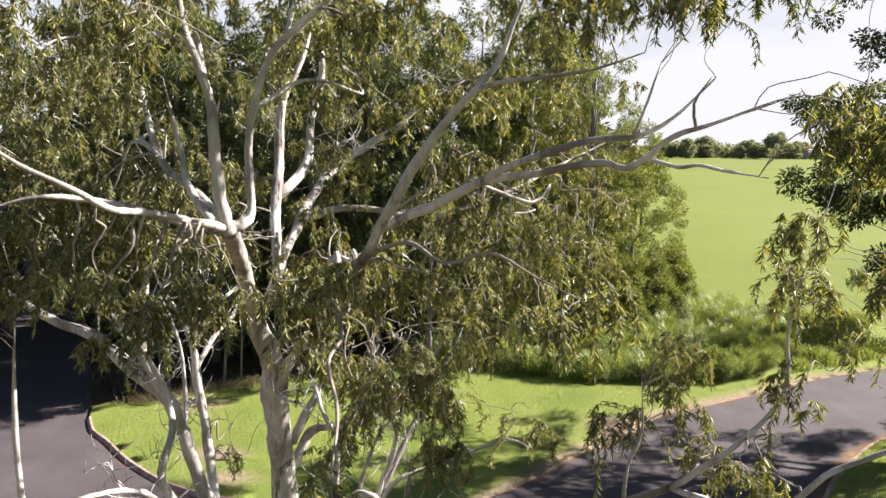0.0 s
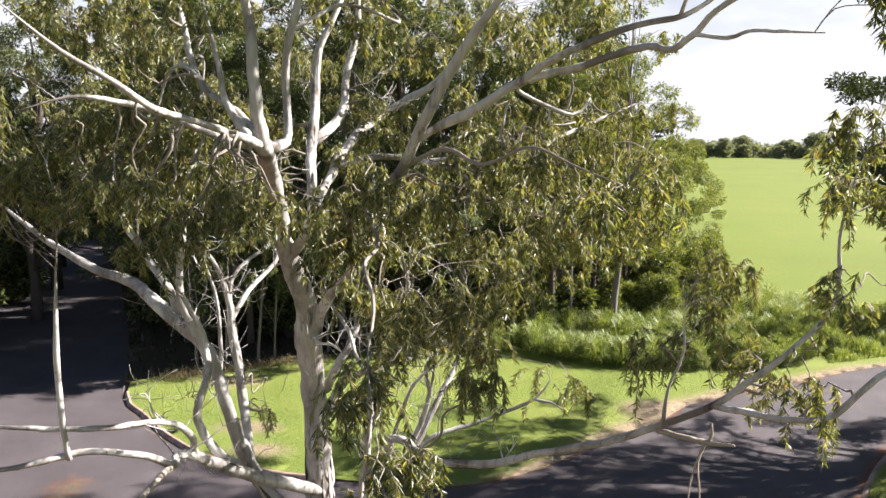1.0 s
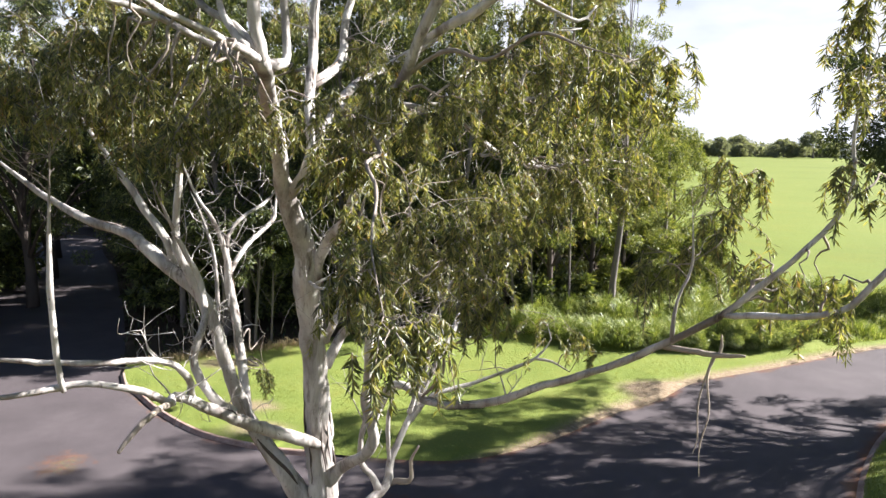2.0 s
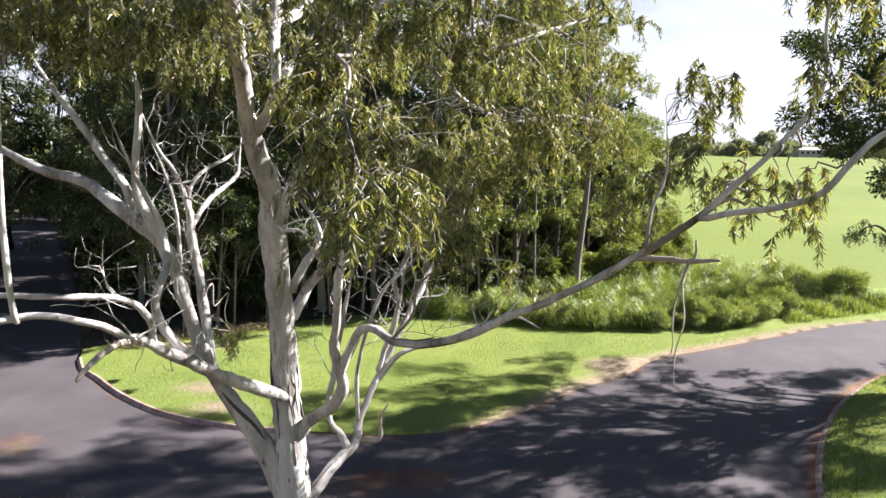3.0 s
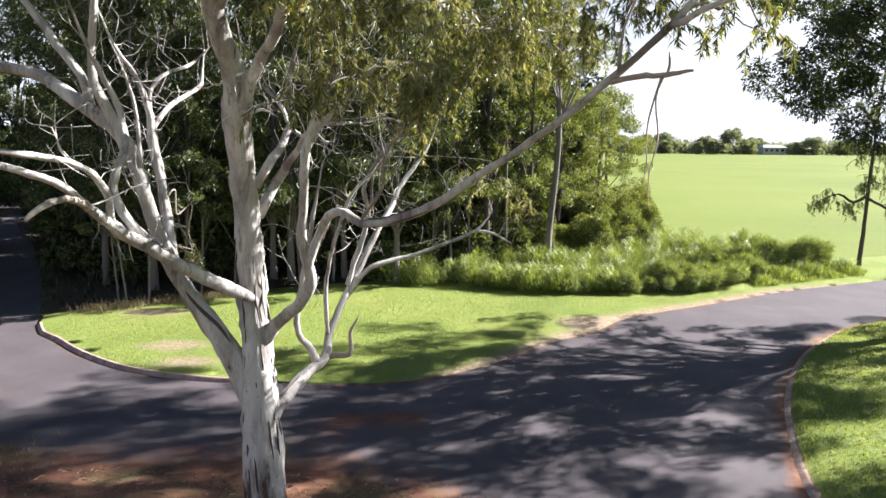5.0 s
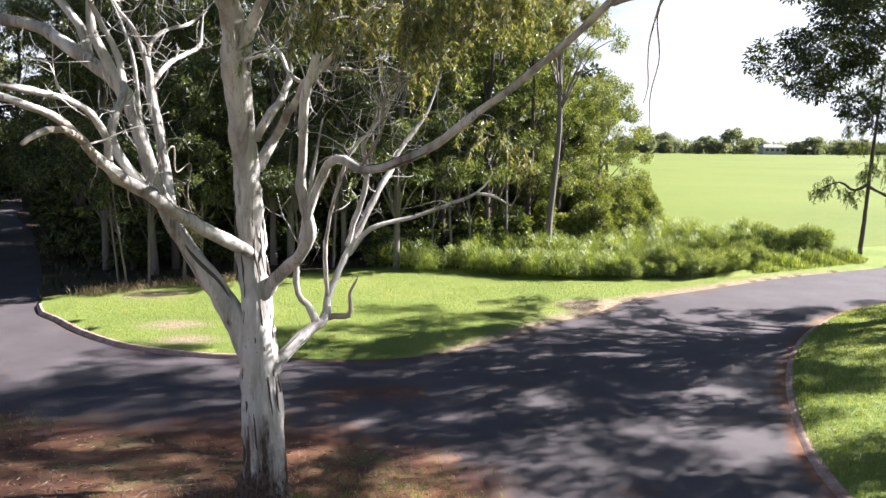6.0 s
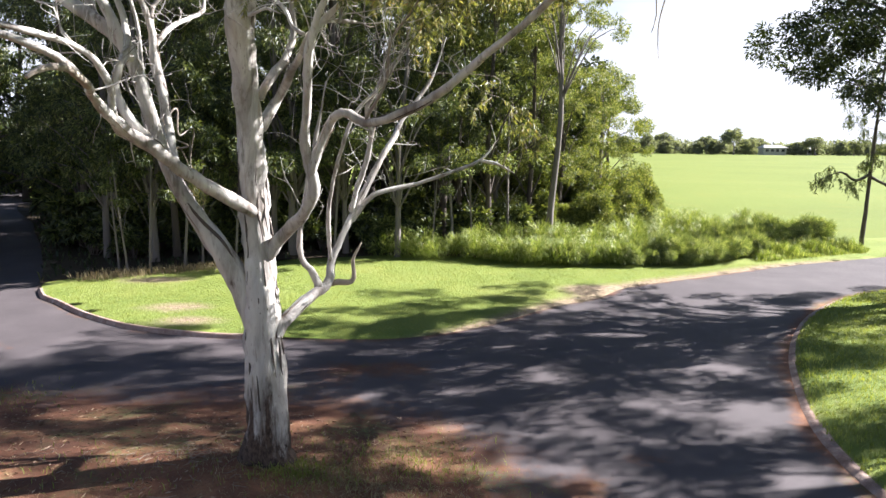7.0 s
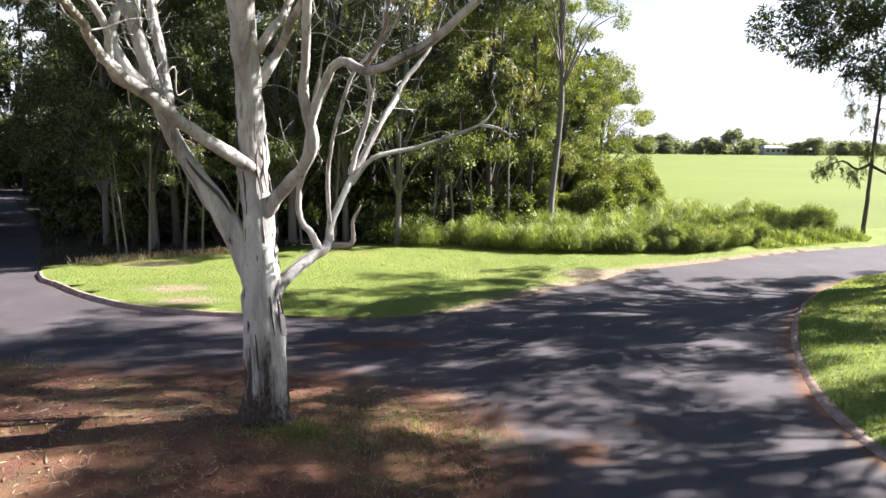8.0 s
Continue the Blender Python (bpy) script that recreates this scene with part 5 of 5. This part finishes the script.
bough_at = [(21.2, 30.9, 0.0, 0.104), (21.25, 30.9, 2.5, 0.085), (21.3, 30.9, 5.0, 0.078), (21.4, 30.9, 7.5, 0.058), (21.6, 30.9, 10.5, 0.019)]
limb("trunk", own(bough_at), thin, 9, 0.4, M_DARK)
limb("limb", own([(21.25, 30.9, 3.4, 0.08), (20.5, 30.7, 3.1, 0.06), (19.6, 30.5, 3.5, 0.045), (18.7, 30.4, 3.2, 0.02)]), thin, 7, 0.3, M_DARK)
limb("limb", own([(21.25, 30.9, 3.3, 0.08), (22.2, 30.8, 2.8, 0.06), (23.2, 30.8, 2.3, 0.03)]), thin, 7, 0.3, M_DARK)
limb("limb", own([(21.35, 30.9, 6.5, 0.07), (20.3, 30.6, 7.4, 0.05), (19.2, 30.5, 7.2, 0.02)]), thin, 7, 0.3, M_DARK)
for i, lobe in enumerate([(18.9, 30.4, 3.4, 0.8, 0.6, 0.5, 48), (20.2, 30.7, 3.0, 0.4, 0.4, 0.35, 26), (21.3, 30.9, 4.4, 0.9, 0.7, 0.7, 64), (22.6, 30.8, 3.2, 0.8, 0.7, 0.6, 50), (19.8, 30.5, 7.2, 1.2, 0.9, 0.8, 66), (21.6, 30.9, 8.0, 1.7, 1.4, 1.3, 120), (22.2, 30.9, 5.6, 1.0, 0.8, 0.7, 56), (20.3, 30.7, 5.6, 0.8, 0.7, 0.6, 44)]):
    hanging_sprays("foliage", thin, lobe, 300 + i, M_WOODLEAF, M_DARK, 0.14, 26, 0.5)


# ---- grasses ----
def inside_points(poly, n, rng):
    a = np.asarray(poly)
    out = np.zeros((0, 2))
    while len(out) < n:
        q = rng.uniform(a.min(0), a.max(0), (n, 2))
        out = np.vstack([out, q[sdf(a, q[:, 0], q[:, 1]) > 0]])
    return out[:n]


def blades(root, height, width, bend, rng, a=None, arch=0.25):
    """Arching grass blades of two lengths each, three triangles, at rows of root."""
    n = len(root)
    a = rng.uniform(0, 6.283, n) if a is None else a + rng.normal(0, 0.4, n)
    way = np.column_stack([np.cos(a), np.sin(a), np.zeros(n)])
    side = np.column_stack([-np.sin(a), np.cos(a), np.zeros(n)]) * (width / 2)[:, None]
    up = np.array([0, 0, 1.0])
    mid = root + way * (height * bend * (0.2 + 0.4 * arch))[:, None] + up * (height * (0.68 - 0.3 * arch))[:, None]
    tip = root + way * (height * bend)[:, None] + up * (height * (1 - arch * bend))[:, None]
    v = np.stack([root - side, root + side, mid + side * 0.9, mid - side * 0.9, tip], 1).reshape(-1, 3)
    i = np.arange(n) * 5
    f = [*np.stack([i, i + 1, i + 2, i + 3], 1).tolist(), *np.stack([i + 3, i + 2, i + 4], 1).tolist()]
    return v, f


def grasses():
    rng = np.random.default_rng(77)
    front = [(-1.0, 27.0), (2.7, 26.2), (4.4, 25.2), (7.7, 24.9), (10.5, 25.3), (13.4, 26.9), (14.6, 28.0)]
    band = front + [(17.0, 31.5), (16, 36), (12, 38), (8, 36), (5, 31), (1, 29)]
    spots = np.vstack([inside_points(band, 190, rng), np.column_stack([np.interp(np.linspace(0, 6, 40), range(7), [p[0] for p in front]), np.interp(np.linspace(0, 6, 40), range(7), [p[1] for p in front])]) + rng.normal(0, 0.22, (40, 2)) + np.array([0, 0.45])])
    front_y = np.interp(spots[:, 0], [p[0] for p in front], [p[1] for p in front])
    spots = spots[(spots[:, 0] < 8.6) | (spots[:, 1] > front_y + 1.5) | (spots[:, 0] > 14.6)]
    back = np.clip((spots[:, 1] - 25) / 8, 0, 1)
    tall = rng.uniform(0.55, 1.3, len(spots)) * (1 + 0.5 * back)
    wide = rng.uniform(0.4, 0.75, len(spots))
    k = np.repeat(np.arange(len(spots)), 620)
    a, r = rng.uniform(0, 6.283, len(k)), rng.uniform(0, 1, len(k)) ** 0.6
    up = rng.uniform(0.05, 1, len(k)) ** 0.75 * 0.8 * tall[k] * np.sqrt(1 - 0.75 * r * r)
    root = np.column_stack([spots[k, 0] + np.cos(a) * r * wide[k], spots[k, 1] + np.sin(a) * r * wide[k], 0.1 + up])
    h = rng.uniform(0.16, 0.42, len(k)) * (0.7 + 0.3 * tall[k])
    v1, f1 = blades(root, h, rng.uniform(0.008, 0.022, len(k)), rng.uniform(0.4, 1.4, len(k)), rng, a, 0.75)
    p = inside_points(band, 5000, rng)
    h = rng.uniform(0.35, 0.9, len(p)) * (1 + 0.4 * np.clip((p[:, 1] - 25) / 8, 0, 1))
    v2, f2 = blades(np.column_stack([p, np.full(len(p), 0.1)]), h, rng.uniform(0.015, 0.03, len(p)), rng.uniform(0.3, 1.0, len(p)), rng, None, 0.5)
    tagged(mesh_part("tall_grass", *joined([(v1, f1), (v2, f2)]), M_CANE, smooth=False), "dense tall sunlit cane grass between lawn and field", "tall grass", kind="stuff")
    p = np.vstack([inside_points(WOOD_FLOOR, 9000, rng), inside_points([(-18, 20), (-22, 20), (-40, 50), (-34, 47), (-23, 28)], 3000, rng)])
    v, f = blades(np.column_stack([p, np.full(len(p), 0.1)]), rng.uniform(0.08, 0.4, len(p)), rng.uniform(0.03, 0.08, len(p)), rng.uniform(0.3, 1.0, len(p)), rng)
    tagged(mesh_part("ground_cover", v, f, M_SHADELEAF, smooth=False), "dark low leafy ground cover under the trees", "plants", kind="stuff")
    low = [(13.6, 26.0), (16.5, 27.2), (19.8, 28.5), (20.8, 29.6), (19.4, 30.4), (16.8, 30.0), (14.4, 28.4)]
    p = inside_points(low, 6500, rng)
    h = rng.uniform(0.25, 0.8, len(p)) * np.clip(0.25 + sdf(low, p[:, 0], p[:, 1]) * 1.1, 0.2, 1) * (0.75 + 0.35 * np.sin(p[:, 0] * 2.7 + p[:, 1] * 1.9))
    v, f = blades(np.column_stack([p, np.full(len(p), 0.1)]), h, rng.uniform(0.012, 0.03, len(p)), rng.uniform(0.2, 1.1, len(p)), rng)
    tagged(mesh_part("rough_grass", v, f, M_CANE, smooth=False), "knee-high rough grass beside the road", "grass", kind="stuff")
    lawn = ISLAND_EDGE[:52].tolist() + [(15, 26.0), (10, 25), (4.4, 25.4), (-0.5, 27.2), (-6.2, 24.9), (-9.7, 23.2)]
    p = inside_points(lawn, 52000, rng)
    p = p[rng.uniform(0, 1, len(p)) > 1.1 * island_worn(p[:, 0], p[:, 1])]
    v, f = blades(np.column_stack([p, island_height(p[:, 0], p[:, 1]) - 0.01]), rng.uniform(0.02, 0.045, len(p)), rng.uniform(0.01, 0.02, len(p)), rng.uniform(0.6, 1.3, len(p)), rng)
    tagged(mesh_part("lawn_grass", v, f, M_BLADE, smooth=False), "short mown grass blades on the lawn", "grass", kind="stuff")
    verge = RIGHT_EDGE[-75:-18].tolist() + [(13, 5), (18, 14), (20, 22)]
    p = inside_points(verge, 42000, rng)
    v, f = blades(np.column_stack([p, right_height(p[:, 0], p[:, 1]) - 0.01]), rng.uniform(0.04, 0.12, len(p)), rng.uniform(0.008, 0.02, len(p)), rng.uniform(0.2, 1.0, len(p)), rng)
    tagged(mesh_part("verge_grass", v, f, M_BLADE, smooth=False), "lush short grass blades on the verge", "grass", kind="stuff")
    p = np.vstack([np.column_stack([rng.normal(a, c, n), rng.normal(b, d, n)]) for a, b, c, d, n in [(-1.55, 8.3, 0.28, 0.22, 700), (-1.1, 8.5, 0.5, 0.3, 260), (0.1, 8.9, 0.45, 0.25, 420), (-0.4, 9.6, 0.8, 0.4, 260), (-7.6, 11.9, 0.7, 0.4, 420), (-3.6, 8.2, 1.2, 0.6, 240), (0.4, 7.6, 0.6, 0.5, 240)]])
    n = len(p)
    v, f = blades(np.column_stack([p, bank_height(p[:, 0], p[:, 1]) - 0.01]), rng.uniform(0.03, 0.13, n), rng.uniform(0.006, 0.012, n), rng.uniform(0.2, 1.0, n), rng)
    tagged(mesh_part("tuft_grass", v, f, M_BLADE, smooth=False), "sparse tufts of grass round the foot of the gum tree", "grass", kind="stuff")


grasses()


def dry_grass():
    """Thin straw-coloured grass on the bank and along the edge of the woods."""
    rng = np.random.default_rng(99)
    n = Nodes("dry_straw")
    straw = n.finish_leaf(n.ramp(n.island(), [(0.0, (0.16, 0.11, 0.06)), (0.5, (0.34, 0.26, 0.14)), (1.0, (0.5, 0.42, 0.24))]), (0.4, 0.32, 0.16), 0.3, 0.6, 0.02)
    p = np.vstack([np.column_stack([rng.normal(a, c, m), rng.normal(b, d, m)]) for a, b, c, d, m in [(-1.1, 8.3, 0.5, 0.3, 1500), (-0.4, 8.2, 0.6, 0.4, 900), (-2.6, 8.5, 0.7, 0.3, 200), (-0.6, 9.3, 0.9, 0.35, 500), (-1.4, 7.0, 1.8, 0.6, 1100)]])
    p = p[sdf(BANK, p[:, 0], p[:, 1]) > 0.15]
    m = len(p)
    v, f = blades(np.column_stack([p, bank_height(p[:, 0], p[:, 1]) - 0.01]), rng.uniform(0.025, 0.1, m), rng.uniform(0.004, 0.009, m), rng.uniform(0.6, 2.0, m), rng, None, 0.4)
    tagged(mesh_part("dry_grass", v, f, straw, smooth=False), "thin dry straw-coloured grass on the red soil", "grass", kind="stuff")
    k = rng.uniform(0, 1, 1500)
    p = np.column_stack([np.interp(k, [0, 0.4, 1], [-10.6, -8.8, -5.6]), np.interp(k, [0, 0.4, 1], [22.4, 23.4, 24.9])]) + rng.normal(0, 0.22, (1500, 2))
    v, f = blades(np.column_stack([p, island_height(p[:, 0], p[:, 1])]), rng.uniform(0.1, 0.45, 1500), rng.uniform(0.008, 0.02, 1500), rng.uniform(0.3, 1.2, 1500), rng, None, 0.4)
    tagged(mesh_part("dry_grass", v, f, straw, smooth=False), "pale dry grass tufts where the lawn meets the woods", "grass", kind="stuff")


dry_grass()


def litter():
    """Fallen twigs, bark and leaves on the soil bank."""
    rng = np.random.default_rng(88)
    pieces = []
    for k in range(300):
        x, y = (rng.normal(-3.1, 0.7), rng.normal(8.75, 0.25)) if k < 110 else (rng.normal(-2.0, 2.4), rng.normal(7.8, 1.6))
        if sdf(BANK, np.array([x]), np.array([y]))[0] < 0.2:
            continue
        a, l = rng.uniform(0, 6.28), 0.05 + 0.3 * rng.uniform(0, 1) ** 2.2
        e = rng.uniform(0.4, 1.2)
        z = float(bank_height(np.array([x]), np.array([y]))[0])
        d = np.array([math.cos(a), math.sin(a), 0]) * l
        c = np.array([x, y, z + 0.012])
        pieces.append(tube(smooth_line([(*(c - d / 2), 0.004 * e), (*(c + np.append(rng.normal(0, 0.03, 2), rng.uniform(0, 0.03))), 0.0055 * e), (*(c + d / 2), 0.003 * e)], 0.12), 4, 0.1, 3))
    tagged(mesh_part("fallen_twigs", *joined(pieces), M_STICK), "dry fallen twigs and bark scattered on red soil", "twigs", kind="stuff")
    p = inside_points([(-9, 12), (0.8, 10.8), (1.2, 6), (-9, 5)], 3600, rng)
    base = np.column_stack([p, bank_height(p[:, 0], p[:, 1]) + 0.006])
    way = np.column_stack([rng.standard_normal((len(p), 2)), rng.uniform(-0.05, 0.12, len(p))])
    long = rng.uniform(0.05, 0.12, len(p))
    v, f = leaves(base, way, long, long * 0.2, rng)
    n = Nodes("fallen_leaf")
    mat = n.finish(n.ramp(n.island(), [(0.0, (0.10, 0.055, 0.035)), (0.5, (0.24, 0.15, 0.09)), (1.0, (0.45, 0.34, 0.24))]), 0.8)
    tagged(mesh_part("fallen_leaves", v, f, mat, smooth=False), "dry brown fallen gum leaves on the soil", "leaves", kind="stuff")


litter()


# ---- the distance ----
def distance():
    rng = random.Random(3)
    far = grown_tree("distant_tree", "hazy rounded tree on the far side of the field", 11, 5.5, 0.12, 71, M_FARHAZE, M_GREY, 3000, 1.0, 0.4, 30, 0, 0.2, 0.6, "tree", 0.3)
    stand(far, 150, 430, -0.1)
    wide = grown_tree("distant_tree", "broad flat-topped tree on the far side of the field", 15, 8, 0.5, 72, M_FARHAZE, M_GREY, 3000, 1.0, 0.5, 30, 0, 0.2, 0.6, "tree", 0.26)
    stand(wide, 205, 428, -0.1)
    for k in range(64):
        x = 118 + k * 5.6 + rng.uniform(-3, 3)
        again(far if k % 5 else wide, x, 430 + rng.uniform(0, 40), -0.1, rng.uniform(0, 360), rng.uniform(0.4, 0.85), rng.uniform(0.9, 1.5))
    g = np.random.default_rng(31)
    n = 42000
    base = np.column_stack([g.uniform(-420, 620, n), g.uniform(455, 480, n), g.uniform(0, 1, n)])
    base[:, 2] *= 7.5 + 1.6 * np.sin(base[:, 0] * 0.045) + 1.1 * np.sin(base[:, 0] * 0.13) + 0.6 * np.sin(base[:, 0] * 0.41)
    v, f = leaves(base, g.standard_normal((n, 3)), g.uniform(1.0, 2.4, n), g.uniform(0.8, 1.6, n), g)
    tagged(mesh_part("far_woods", v, f, M_FARHAZE, smooth=False), "low hazy line of woods beyond the field", "woods", kind="stuff")


distance()


def box(x0, y0, z0, x1, y1, z1):
    v = [(x, y, z) for x in (x0, x1) for y in (y0, y1) for z in (z0, z1)]
    return v, [[0, 1, 3, 2], [4, 6, 7, 5], [0, 4, 5, 1], [2, 3, 7, 6], [0, 2, 6, 4], [1, 5, 7, 3]]


def house(x, y, wide, tall, label):
    h = tagged(new("house"), label, "house")
    h.location = (x, y, -0.1)
    mesh_part("wall", *box(-wide / 2, 0, 0, wide / 2, 8, tall), M_WHITE, h, smooth=False)
    e = 0.7
    v = [(-wide / 2 - e, -e, tall), (wide / 2 + e, -e, tall), (wide / 2 + e, 8 + e, tall), (-wide / 2 - e, 8 + e, tall), (-wide / 2 + 2, 4, tall + 1.8), (wide / 2 - 2, 4, tall + 1.8)]
    mesh_part("roof", v, [[0, 1, 5, 4], [1, 2, 5], [2, 3, 4, 5], [3, 0, 4], [3, 2, 1, 0]], M_ROOF, h, smooth=False)
    for k in range(4):
        cx = (k - 1.5) * wide / 4.3
        w = mesh_part("window", *box(cx - 1.0, -0.06, tall * 0.45, cx + 1.0, 0.02, tall * 0.8), M_PANE, h, smooth=False)
        mesh_part("sill", *box(cx - 1.1, -0.14, tall * 0.45 - 0.12, cx + 1.1, 0.0, tall * 0.45), M_WHITE, w, smooth=False)
    return h


house(236, 436, 15, 4.6, "low white house with a grey roof across the field")
house(268, 446, 9, 3.6, "small pale house half hidden among far trees")
